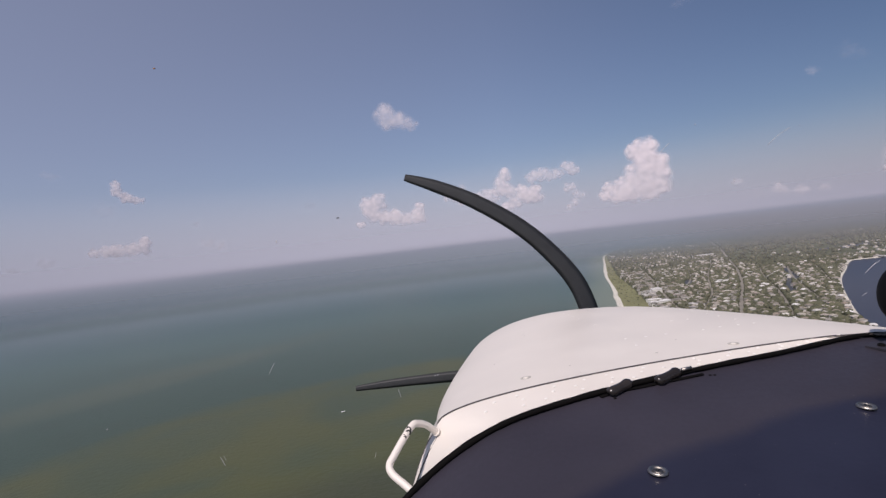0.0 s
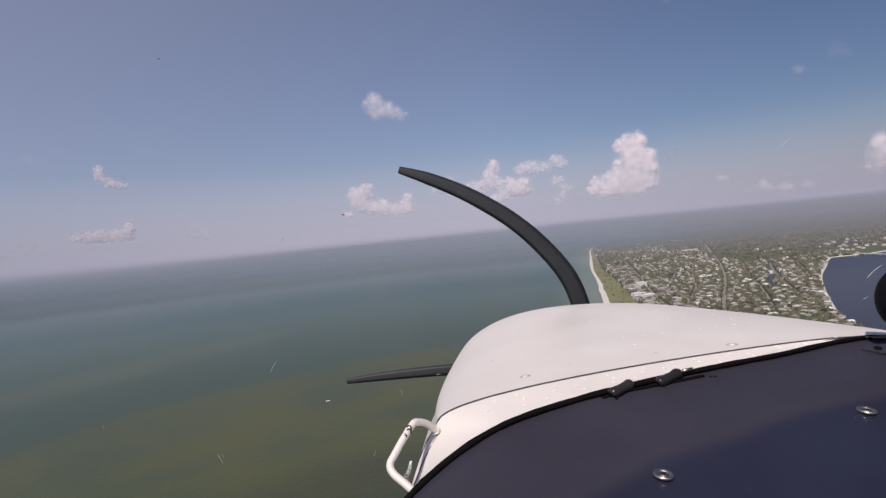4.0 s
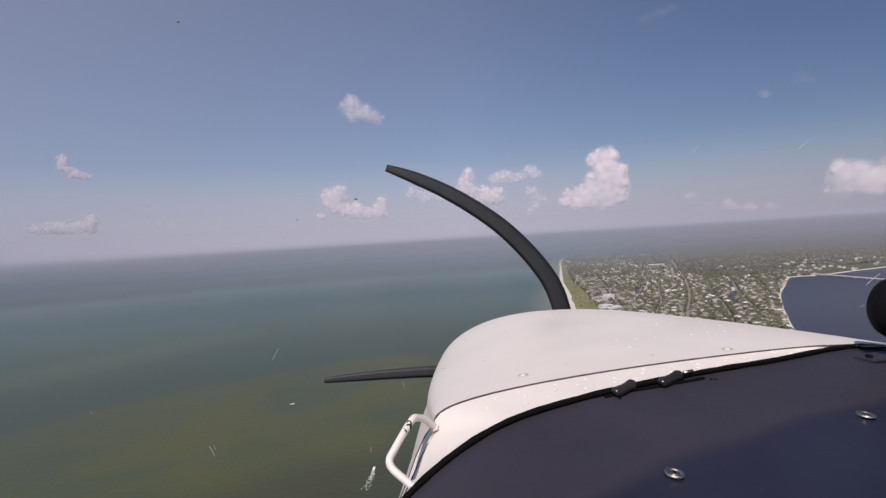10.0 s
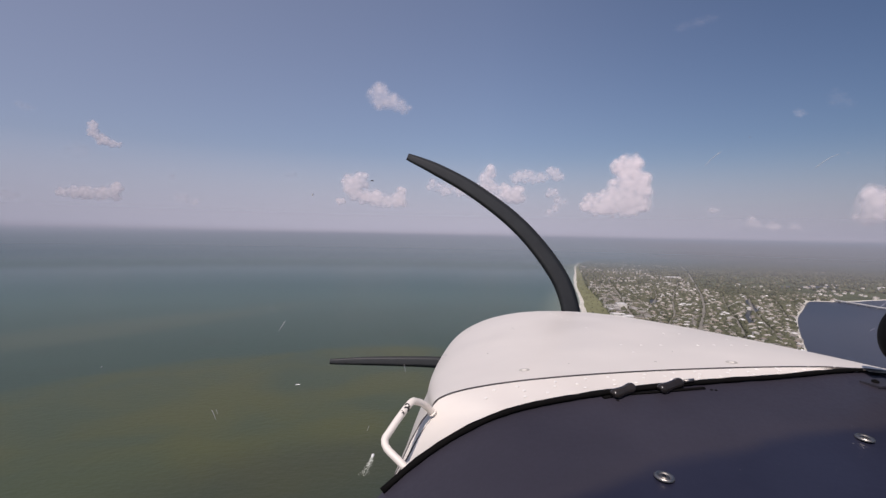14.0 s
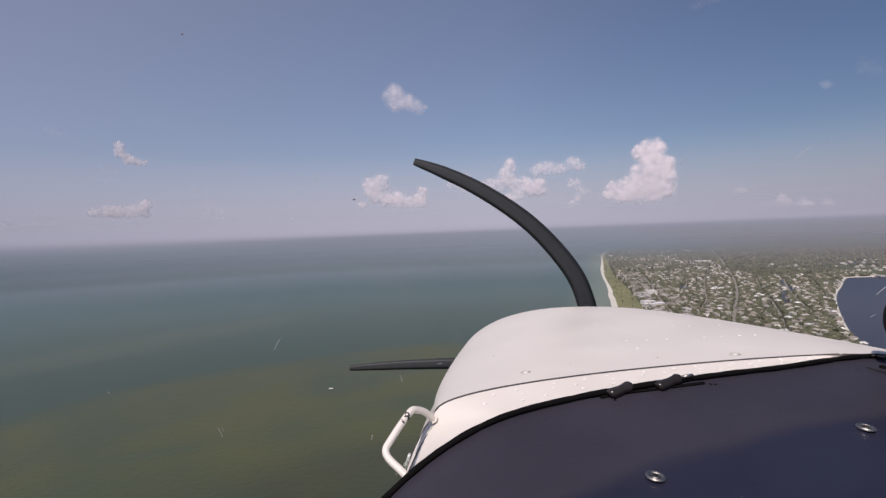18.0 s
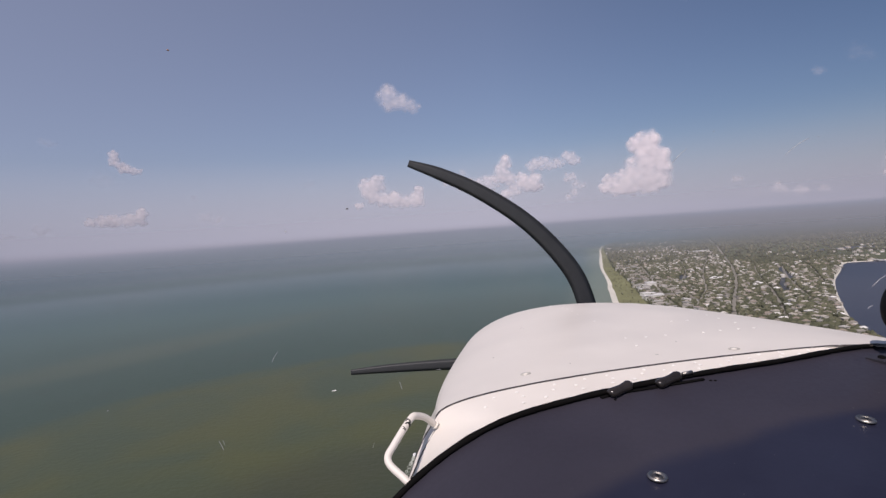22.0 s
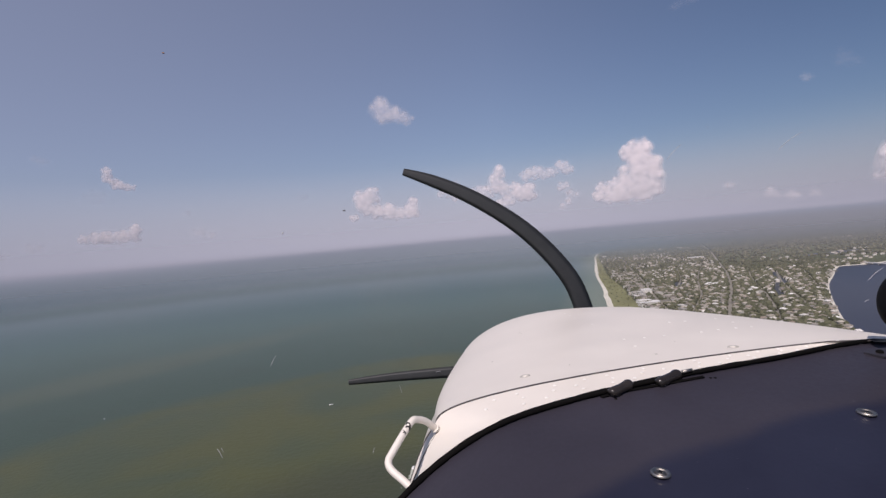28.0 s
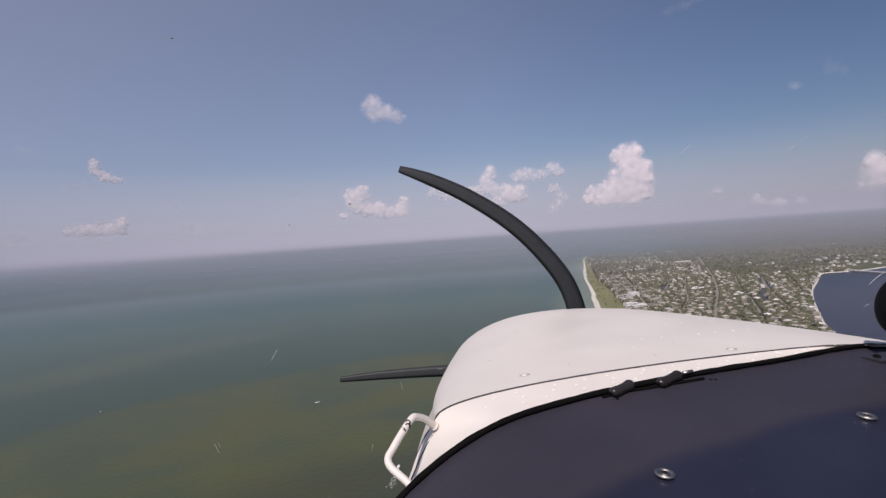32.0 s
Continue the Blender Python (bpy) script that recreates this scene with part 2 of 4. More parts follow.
# glowing backdrop: far sea and shore with haze painted into their colours
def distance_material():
    n = Nodes("glowing_far_haze")
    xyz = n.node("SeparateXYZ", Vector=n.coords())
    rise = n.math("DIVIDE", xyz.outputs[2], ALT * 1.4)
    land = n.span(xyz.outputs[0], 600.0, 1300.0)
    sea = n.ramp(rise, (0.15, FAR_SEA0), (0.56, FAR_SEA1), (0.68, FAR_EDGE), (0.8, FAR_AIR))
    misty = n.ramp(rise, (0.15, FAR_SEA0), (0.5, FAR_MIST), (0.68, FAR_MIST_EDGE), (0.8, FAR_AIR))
    sea = n.mix(n.span(xyz.outputs[0], -900.0, -3000.0), sea, misty)      # paler mist painted in far out over the sea
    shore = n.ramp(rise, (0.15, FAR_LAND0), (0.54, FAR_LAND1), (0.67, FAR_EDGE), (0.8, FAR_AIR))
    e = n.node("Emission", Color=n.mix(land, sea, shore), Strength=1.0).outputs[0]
    gone = n.span(rise, 0.67, 1.0)                     # the glow fades above the far edge, the near foot lets the sea through
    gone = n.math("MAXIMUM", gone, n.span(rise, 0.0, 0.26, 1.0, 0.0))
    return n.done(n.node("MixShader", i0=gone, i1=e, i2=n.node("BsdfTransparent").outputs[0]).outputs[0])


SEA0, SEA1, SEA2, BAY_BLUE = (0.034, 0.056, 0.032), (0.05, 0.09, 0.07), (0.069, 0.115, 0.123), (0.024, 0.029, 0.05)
# farthest water, paler and bluer for the painted haze
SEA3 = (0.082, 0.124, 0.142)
SHOAL, SHOAL2, WEED = (0.074, 0.076, 0.018), (0.09, 0.1, 0.055), (0.036, 0.04, 0.022)
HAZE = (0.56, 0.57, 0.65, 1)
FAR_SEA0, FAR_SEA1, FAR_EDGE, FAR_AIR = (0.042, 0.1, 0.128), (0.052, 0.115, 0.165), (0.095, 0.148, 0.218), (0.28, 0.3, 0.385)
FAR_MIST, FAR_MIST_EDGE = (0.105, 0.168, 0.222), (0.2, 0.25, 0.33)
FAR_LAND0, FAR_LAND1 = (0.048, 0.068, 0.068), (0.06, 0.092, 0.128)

SEA, LAND, LEAF, CLOUD = sea_material(), land_material(), leaf_material(), cloud_material()
ROOF = roof_material("roof_tile", (0.34, 0.31, 0.265), (0.172, 0.155, 0.129), (0.4, 0.37, 0.32), (0.258, 0.215, 0.172), (0.155, 0.146, 0.129), (0.361, 0.318, 0.267), (0.215, 0.172, 0.138), (0.74, 0.73, 0.71), (0.206, 0.189, 0.163), (0.47, 0.44, 0.395), (0.284, 0.241, 0.198), (0.58, 0.555, 0.515))
WALL = roof_material("house_wall", (0.5, 0.47, 0.41), (0.72, 0.7, 0.66), (0.4, 0.36, 0.31), (0.58, 0.55, 0.5))
SAND = plain("beach_sand", (0.55, 0.525, 0.46), 0.95, grain=0.2, vary=0.14, relief=0.3, specular=0.2)
GRASS = plain("dune_grass", (0.17, 0.172, 0.085), 0.95, grain=0.12, vary=0.35, relief=0.4, specular=0.2)
MARSH = plain("marsh", (0.075, 0.085, 0.045), 0.95, grain=0.03, vary=0.4, relief=0.4, specular=0.2)
ASPHALT = plain("road_surface", (0.21, 0.195, 0.165), 0.9, grain=0.3, vary=0.12)
CANAL = plain("canal_water", (0.03, 0.036, 0.042), 0.55, grain=0.05, vary=0.2)
CONCRETE = plain("pale_concrete", (0.55, 0.54, 0.52), 0.85, grain=0.4, vary=0.12)
def paint_material():
    """White enamel, slightly mottled, with flecks of dirt and insects."""
    n = Nodes("white_aircraft_paint")
    where = n.local()
    broad, fleck = n.noise(9, 4, 0.6, where), n.noise(55, 3, 0.7, where)
    tone = n.ramp(broad, (0.3, (0.665, 0.617, 0.557)), (0.7, (0.722, 0.676, 0.617)))
    tone = n.mix(n.span(fleck, 0.735, 0.775, 0.0, 0.75), tone, (0.2, 0.17, 0.14))
    return n.surface(tone, n.span(broad, 0.3, 0.7, 0.4, 0.52), 0, None, 0.4, 0.04)


PAINT = paint_material()
def vinyl_material():
    """Dark vinyl: dull and brownish along the front, smoother behind its crease, with bluer sheen painted in."""
    n = Nodes("dark_glareshield_vinyl")
    where = n.local()
    xyz = n.node("SeparateXYZ", Vector=where)
    fine, broad = n.noise(220, 4, 0.6, where), n.noise(7, 4, 0.6, where)
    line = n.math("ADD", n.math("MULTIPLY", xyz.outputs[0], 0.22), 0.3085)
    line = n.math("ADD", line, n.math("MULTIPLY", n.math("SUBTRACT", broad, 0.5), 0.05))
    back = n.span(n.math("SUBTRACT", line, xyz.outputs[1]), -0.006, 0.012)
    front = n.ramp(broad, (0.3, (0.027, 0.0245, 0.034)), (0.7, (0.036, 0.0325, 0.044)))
    # bluish sheen behind the crease, painted into the tone
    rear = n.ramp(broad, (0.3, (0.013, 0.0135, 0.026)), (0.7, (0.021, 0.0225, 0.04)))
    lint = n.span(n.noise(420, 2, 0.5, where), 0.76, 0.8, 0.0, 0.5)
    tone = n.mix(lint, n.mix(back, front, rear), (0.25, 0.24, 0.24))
    rough = n.math("SUBTRACT", n.span(fine, 0.3, 0.7, 0.42, 0.52), n.math("MULTIPLY", back, 0.14))
    return n.surface(tone, rough, 0, n.bump(fine, 0.12, 0.0008), 0.36)


GLARE = vinyl_material()
RUBBER = plain("black_rubber", (0.004, 0.0036, 0.0036), 0.85, grain=200, vary=0.3, relief=0.2, specular=0.08)
SEAM = plain("dark_seam_sealant", (0.045, 0.037, 0.034), 0.7, grain=200, vary=0.3)
STEEL = plain("worn_steel", (0.4, 0.37, 0.33), 0.4, 1.0, grain=300, vary=0.2, relief=0.1)
SCUFFED_STEEL = plain("dull_steel", (0.22, 0.2, 0.18), 0.45, 1.0, grain=300, vary=0.3)
KNOB = plain("brown_black_plastic", (0.024, 0.02, 0.018), 0.25, grain=120, vary=0.3)
BLADE = plain("matt_black_propeller_paint", (0.024, 0.026, 0.028), 0.55, grain=40, vary=0.3)
PLATE = plain("dark_grey_plate_paint", (0.03, 0.028, 0.035), 0.42, grain=120, vary=0.25)
COMPASS = plain("black_plastic_housing", (0.004, 0.004, 0.005), 0.75, grain=150, vary=0.3, specular=0.12)
SCUFF = plain("scuffed_dark_metal", (0.02, 0.018, 0.016), 0.6, grain=300, vary=0.4)
def smudge_material():
    """A dried smear: mostly clear, with a patchy pale film."""
    n = Nodes("dried_smear")
    film = n.span(n.noise(420, 4, 0.6, n.local()), 0.42, 0.7, 0.0, 0.05)
    body = n.node("BsdfDiffuse", Color=(0.6, 0.62, 0.63, 1)).outputs[0]
    return n.done(n.node("MixShader", i0=film, i1=n.node("BsdfTransparent").outputs[0], i2=body).outputs[0])


SCRATCH = plain("windscreen_scratch", (0.45, 0.45, 0.47), 0.6, grain=300)


# ---- mesh helpers ----
def mesh_from(name, verts, faces, smooth=False):
    me = bpy.data.meshes.new(name)
    me.from_pydata([tuple(v) for v in verts], [], [tuple(f) for f in faces])
    if smooth:
        me.polygons.foreach_set("use_smooth", [True] * len(me.polygons))
    me.update()
    return me


def mesh_tris(name, verts, tris, smooth=False):
    """A mesh from arrays of places and triangles."""
    me = bpy.data.meshes.new(name)
    nv, nt = len(verts), len(tris)
    me.vertices.add(nv)
    me.vertices.foreach_set("co", np.asarray(verts, np.float32).ravel())
    me.loops.add(nt * 3)
    me.loops.foreach_set("vertex_index", np.asarray(tris, np.int32).ravel())
    me.polygons.add(nt)
    me.polygons.foreach_set("loop_start", np.arange(0, nt * 3, 3, dtype=np.int32))
    me.polygons.foreach_set("loop_total", np.full(nt, 3, np.int32))
    me.polygons.foreach_set("use_smooth", np.full(nt, smooth))
    me.update(calc_edges=True)
    me.validate()
    return me


def obj(name, me, material, parent=None, label=""):
    ob = new(name, me)
    if material is not None and not me.materials:
        me.materials.append(material)
    if parent is not None:
        ob.parent = parent
    if label:
        ob["label"] = label
    return ob


def part(name, bm, material, parent, label="", smooth=True):
    me = bpy.data.meshes.new(name)
    for f in bm.faces:
        f.smooth = smooth
    bm.to_mesh(me)
    bm.free()
    return obj(name, me, material, parent, label)


def grid_mesh(name, P, smooth=True, close=False):
    """A sheet through a grid of places P[i][j]."""
    P = np.asarray(P, float)
    a, b = P.shape[:2]
    ids = np.arange(a * b).reshape(a, b)
    faces = [(ids[i, j], ids[i, j + 1], ids[i + 1, j + 1], ids[i + 1, j]) for i in range(a - 1) for j in range(b - 1)]
    if close:
        faces += [(ids[i, b - 1], ids[i, 0], ids[i + 1, 0], ids[i + 1, b - 1]) for i in range(a - 1)]
    return mesh_from(name, P.reshape(-1, 3), faces, smooth)


def tube(points, radius, sides=12, flat=1.0, steps=6):
    """A round bar along a smooth line through the points, with closed ends."""
    pts = [Vector(p) for p in points]
    line = []
    for i in range(len(pts) - 1):
        p0, p1, p2, p3 = pts[max(i - 1, 0)], pts[i], pts[i + 1], pts[min(i + 2, len(pts) - 1)]
        for k in range(steps):
            t = k / steps
            line.append(0.5 * ((2 * p1) + (p2 - p0) * t + (2 * p0 - 5 * p1 + 4 * p2 - p3) * t * t + (3 * p1 - p0 - 3 * p2 + p3) * t ** 3))
    line.append(pts[-1])
    bm = bmesh.new()
    rings = []
    for i, p in enumerate(line):
        d = (line[min(i + 1, len(line) - 1)] - line[max(i - 1, 0)]).normalized()
        u = d.cross(Vector((0, 0, 1)))
        u = u.normalized() if u.length > 1e-4 else Vector((1, 0, 0))
        v = u.cross(d).normalized()
        r = radius(i / (len(line) - 1)) if callable(radius) else radius
        rings.append([bm.verts.new(p + (u * math.cos(a) + v * math.sin(a) * flat) * r) for a in [2 * math.pi * k / sides for k in range(sides)]])
    for a, b in zip(rings, rings[1:]):
        for k in range(sides):
            bm.faces.new((a[k], a[(k + 1) % sides], b[(k + 1) % sides], b[k]))
    bm.faces.new(rings[0][::-1])
    bm.faces.new(rings[-1])
    return bm


def ico(level):
    bm = bmesh.new()
    bmesh.ops.create_icosphere(bm, subdivisions=level, radius=1.0)
    bm.verts.ensure_lookup_table()
    v = np.array([x.co[:] for x in bm.verts])
    f = np.array([[x.index for x in y.verts] for y in bm.faces])
    bm.free()
    return v, f


# ---- sea, far distance, haze shells ----
def disc(name, radius, z, rings=40, sides=160):
    rad = [radius * (k / rings) ** 2 for k in range(1, rings + 1)]
    verts = [(0, 0, z)] + [(r * math.sin(2 * math.pi * s / sides), r * math.cos(2 * math.pi * s / sides), z) for r in rad for s in range(sides)]
    tris = [(0, 1 + (s + 1) % sides, 1 + s) for s in range(sides)]
    for k in range(rings - 1):
        a, b = 1 + k * sides, 1 + (k + 1) * sides
        for s in range(sides):
            q = (s + 1) % sides
            tris += [(a + s, a + q, b + q), (a + s, b + q, b + s)]
    return mesh_tris(name, verts, tris, True)


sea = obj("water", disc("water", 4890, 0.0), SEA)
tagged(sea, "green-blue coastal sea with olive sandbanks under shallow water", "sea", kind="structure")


def ring_wall(name, radius, low, high, material, label, levels=8, sides=128, foot=0.0):
    """A ring round the place; its foot may lie farther in than its top."""
    P = [[((radius - foot * (1 - k / levels)) * math.sin(2 * math.pi * s / sides), (radius - foot * (1 - k / levels)) * math.cos(2 * math.pi * s / sides),
           low + (high - low) * k / levels) for s in range(sides)] for k in range(levels + 1)]
    ob = obj(name, grid_mesh(name, P, True, True), material)
    return tagged(ob, label, "distance", kind="structure")


far_ring = ring_wall("backdrop", 4880, -1, ALT * 1.4, distance_material(), "glowing backdrop ring with far sea, shore and haze painted on", levels=12, foot=2600.0)
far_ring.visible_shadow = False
# added shells that stand in for haze; they cast no shadow
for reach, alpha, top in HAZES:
    veil = ring_wall("haze", reach, 2, ALT + reach * math.tan(radians(top)), haze_material("haze_shell", alpha, 4.0, ALT + reach * math.tan(radians(top))),
              "see-through ring shell imitating thin lavender haze over the water")
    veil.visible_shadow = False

# ---- island ----
COAST = [(330, 420), (235, 480), (172, 600), (150, 760), (170, 915), (203, 1150), (238, 1380), (300, 1850), (396, 2420), (465, 2850), (580, 3300), (800, 3780), (1080, 4150), (1380, 4420)]
FAR = [(1700, 4540), (2600, 4080), (3600, 3230), (4350, 2080)]
BAY = [(x + 0.042 * y, y - 0.042 * x) for x, y in ((3600, 2350), (2600, 2250), (1800, 2000), (1340, 1760), (1150, 1640), (985, 1560), (840, 1480), (770, 1475), (735, 1440), (650, 1290), (560, 1130), (455, 905), (380, 720), (345, 560))]


def smooth_line(pts, steps=8, closed=False):
    out, n = [], len(pts)
    for i in range(n if closed else n - 1):
        p = [np.array(pts[(i + k) % n if closed else min(max(i + k, 0), n - 1)], float) for k in (-1, 0, 1, 2)]
        for k in range(steps):
            t = k / steps
            out.append(0.5 * (2 * p[1] + (p[2] - p[0]) * t + (2 * p[0] - 5 * p[1] + 4 * p[2] - p[3]) * t * t + (3 * p[1] - p[0] - 3 * p[2] + p[3]) * t ** 3))
    if not closed:
        out.append(np.array(pts[-1], float))
    return np.array(out)


def offset_line(line, by):
    d = np.gradient(line, axis=0)
    d /= np.linalg.norm(d, axis=1)[:, None]
    return line + np.stack([d[:, 1], -d[:, 0]], 1) * (np.asarray(by)[:, None] if np.ndim(by) else by)


coast = smooth_line(COAST)
coast[:, 0] += [4 * noise.noise((0, p[1] / 90.0, 3.0)) for p in coast]
bay = smooth_line(BAY)


def inside(x, y, poly):
    x, y = np.asarray(x, float), np.asarray(y, float)
    hit = np.zeros(x.shape, bool)
    for (x0, y0), (x1, y1) in zip(poly, np.roll(poly, -1, axis=0)):
        cross = (y0 > y) != (y1 > y)
        with np.errstate(divide="ignore", invalid="ignore"):
            hit ^= cross & (x < (x1 - x0) * (y - y0) / (y1 - y0 + 1e-12) + x0)
    return hit


def slab(name, poly, low, high, material):
    bm = bmesh.new()
    top = [bm.verts.new((x, y, high)) for x, y in poly]
    base = [bm.verts.new((x, y, low)) for x, y in poly]
    n = len(poly)
    f = bm.faces.new(top)
    for i in range(n):
        bm.faces.new((top[i], base[i], base[(i + 1) % n], top[(i + 1) % n]))
    bmesh.ops.triangulate(bm, faces=[f])
    bmesh.ops.recalc_face_normals(bm, faces=bm.faces)
    return part(name, bm, material, None, smooth=False)


inner = np.vstack([offset_line(coast, 8), np.array(FAR, float), offset_line(bay, 4)])
ground = tagged(slab("ground", inner, -3, 1.2, LAND), "low wooded island ground, green and brown", "land", kind="structure")


def strip(name, line, widths, heights, material, label, category):
    """A sheet along a line: its edges lie at the given offsets and heights."""
    P = [[(*q, h) for q, h in zip(offs, np.broadcast_to(h, len(line)))] for offs, h in ((offset_line(line, w), h) for w, h in zip(widths, heights))]
    ob = obj(name, grid_mesh(name, np.array(P)), material)
    return tagged(ob, label, category, kind="structure")


run = coast[:, 1]
wide = 8 + 2 * np.sin(run / 140.0)
green = np.interp(run, [400, 700, 1150, 1800, 2600, 4700], [40, 48, 40, 24, 12, 4])
strip("beach", coast, (-3, 2, wide * 0.6, wide), (-0.4, 1.0, 1.4, 1.42), SAND, "narrow pale sand beach along the open sea", "beach")
strip("dune_grass", coast, (wide - 1, wide + green), (1.45, 1.45), GRASS, "yellow-green dune grass behind the beach", "grass")
strip("bay_shore", bay, (-2, 5), (-0.2, 1.4), SAND, "thin sandy shore of the bay", "shore")

ROADS = {"main": ([(262, 640), (275, 700), (330, 860), (445, 1140), (560, 1450), (690, 1850), (900, 2500), (1200, 3500)], 7)}
ROADS["beach_road"] = ([(280, 640), (262, 800), (268, 960), (310, 1220), (370, 1560), (440, 2000), (560, 2700)], 6)
for k, (y0, dx) in enumerate(((820, 1.0), (960, 1.0), (1110, 1.0), (1270, 1.0), (1440, 1.0), (1640, 1.0), (1880, 1.0), (2200, 1.0))):
    x0 = float(np.interp(y0, coast[:, 1], coast[:, 0])) + 95
    x1 = float(np.interp(y0, [p[1] for p in BAY[:5:-1]], [p[0] for p in BAY[:5:-1]])) - 30 if y0 < 1400 else x0 + 420
    ROADS["street%d" % k] = ([(x0, y0), ((x0 + x1) / 2, y0 + 25), (x1, y0 + 60)], 5)
for k, (off, y0, y1) in enumerate(((-62, 900, 1900), (58, 760, 1500), (112, 900, 1450), (165, 1080, 1700), (-118, 1250, 2300), (230, 1320, 1560))):
    main = ROADS["main"][0]
    ys = np.linspace(y0, y1, 6)
    ROADS["lane%d" % k] = ([(float(np.interp(y, [p[1] for p in main], [p[0] for p in main])) + off + 9 * math.sin(y / 130.0 + k), float(y)) for y in ys], 4.5)
road_lines = []
for key, (pts, width) in ROADS.items():
    line = smooth_line(pts, 10)
    road_lines.append((line, width))
    strip("road", line, (-width / 2, width / 2), (1.55, 1.55), ASPHALT, "pale sandy asphalt road between trees", "road")

MARSH_POLY = np.array([(640, 1500), (760, 1500), (960, 1640), (1200, 1760), (1600, 2000), (1700, 2450), (960, 2380), (720, 1980), (650, 1700)], float)
tagged(slab("marsh", MARSH_POLY, 0.2, 1.4, MARSH), "flat dark olive mangrove marsh", "marsh", kind="structure")
CANALS = [np.array(c, float) for c in ([(560, 1180), (600, 1300), (650, 1420), (662, 1412), (616, 1296), (574, 1172)],
                                       [(470, 1010), (500, 1090), (560, 1210), (570, 1204), (512, 1084), (482, 1004)],
                                       [(900, 1830), (1010, 1900), (1150, 1930), (1160, 1860), (1040, 1820)],
                                       [(370, 1240), (380, 1300), (410, 1370), (424, 1366), (398, 1296), (386, 1238)])]
for c in CANALS:
    tagged(slab("canal", c, 0.2, 1.5, CANAL), "dark still canal water between houses", "water", kind="structure")


def near_line(x, y, line, reach):
    d = np.full(np.shape(x), 1e9)
    for p, q in zip(line[::2], line[2::2]):
        v = q - p
        t = np.clip(((x - p[0]) * v[0] + (y - p[1]) * v[1]) / (v @ v + 1e-9), 0, 1)
        d = np.minimum(d, np.hypot(x - p[0] - t * v[0], y - p[1] - t * v[1]))
    return d < reach


def open_ground(x, y, gap):
    """True where a house may stand: on land, behind the dunes, off roads and water."""
    ok = inside(x, y, inner)
    west = np.interp(y, coast[:, 1], coast[:, 0] + wide + green)
    ok &= x > west + 3 + gap
    for line, width in road_lines:
        ok &= ~near_line(x, y, line, width / 2 + gap)
    for c in CANALS:
        ok &= ~inside(x, y, c)
    return ok


rng = np.random.default_rng(7)


# ---- houses ----
def house_meshes(w, d, h, rise, hip):
    """Walls with eaves over them; the ridge runs along x."""
    a, b = w / 2, d / 2
    v = [(-a, -b, -1), (a, -b, -1), (a, b, -1), (-a, b, -1), (-a, -b, h), (a, -b, h), (a, b, h), (-a, b, h)]
    walls = mesh_from("wall", v, [(0, 1, 5, 4), (1, 2, 6, 5), (2, 3, 7, 6), (3, 0, 4, 7), (4, 5, 6, 7)])
    e, t = 0.6, 0.25
    A, B, r = a + e, b + e, max(0.3, a - hip)
    v = [(-A, -B, h + 0.02), (A, -B, h + 0.02), (A, B, h + 0.02), (-A, B, h + 0.02), (-A, -B, h + t), (A, -B, h + t), (A, B, h + t), (-A, B, h + t), (-r, 0, h + rise), (r, 0, h + rise)]
    roof = mesh_from("roof", v, [(3, 2, 1, 0), (0, 1, 5, 4), (1, 2, 6, 5), (2, 3, 7, 6), (3, 0, 4, 7), (4, 5, 9, 8), (6, 7, 8, 9), (5, 6, 9), (7, 4, 8)])
    walls.materials.append(WALL)
    roof.materials.append(ROOF)
    return walls, roof


KINDS = [(7.5, 6.2, 3.6, 2.0, 2.6), (8.6, 6.5, 3.4, 1.9, 2.4), (6.8, 6.6, 5.0, 2.2, 3.0), (10, 6.5, 3.6, 1.8, 1), (8, 7.2, 4.6, 2.0, 3.2), (16, 8, 6.0, 0.5, 0.2), (6.6, 5.8, 4.0, 2.2, 0.3)]
LABELS = ["small tile-roofed beach house among trees", "long low bungalow with a hipped roof among trees", "square two-storey house on stilts with a hipped roof",
          "long single-storey villa with a gabled roof", "large two-storey villa with a hipped roof", "flat-roofed pale apartment block near the beach", "small gabled cottage among dark trees"]
PATTERNS = []
for size in KINDS:
    base = new("house")
    for nm, me in zip(("wall", "roof"), house_meshes(*size)):
        obj(nm, me, None, base)
    PATTERNS.append(base)

spots = []
tries = rng.uniform((160, 620), (900, 1750), (12000, 2))
good = open_ground(tries[:, 0], tries[:, 1], 5.0) & ~inside(tries[:, 0], tries[:, 1], MARSH_POLY)
for x, y in tries[good]:
    crowd = noise.noise((x / 110.0, y / 110.0, 8.0))
    if all((x - a) ** 2 + (y - b) ** 2 > (14.5 - 7 * crowd) ** 2 for a, b, *_ in spots) and crowd > -0.45:
        west = float(np.interp(y, coast[:, 1], coast[:, 0] + wide + green))
        kind = 5 if x - west < 75 and rng.random() < 0.75 else int(rng.choice([0, 1, 2, 3, 4, 6]))
        spots.append((x, y, kind, rng.choice([0, 90]) + rng.normal(14, 7), rng.uniform(0.8, 1.15)))
near_spots = [s for s in spots if s[1] < 1250 and s[0] < 600]
near_spots = sorted(near_spots, key=lambda s: s[1])[:300]
rest = [s for s in spots if s not in near_spots]
for k, (x, y, kind, turn, size) in enumerate(near_spots):
    h = copy_thing(PATTERNS[kind], pose(x, y, 1.3, 0, 0, turn))
    tagged(h, LABELS[kind], "house", "houses on the island")
for base in PATTERNS:
    for c in list(base.children):
        bpy.data.objects.remove(c)
    bpy.data.objects.remove(base)

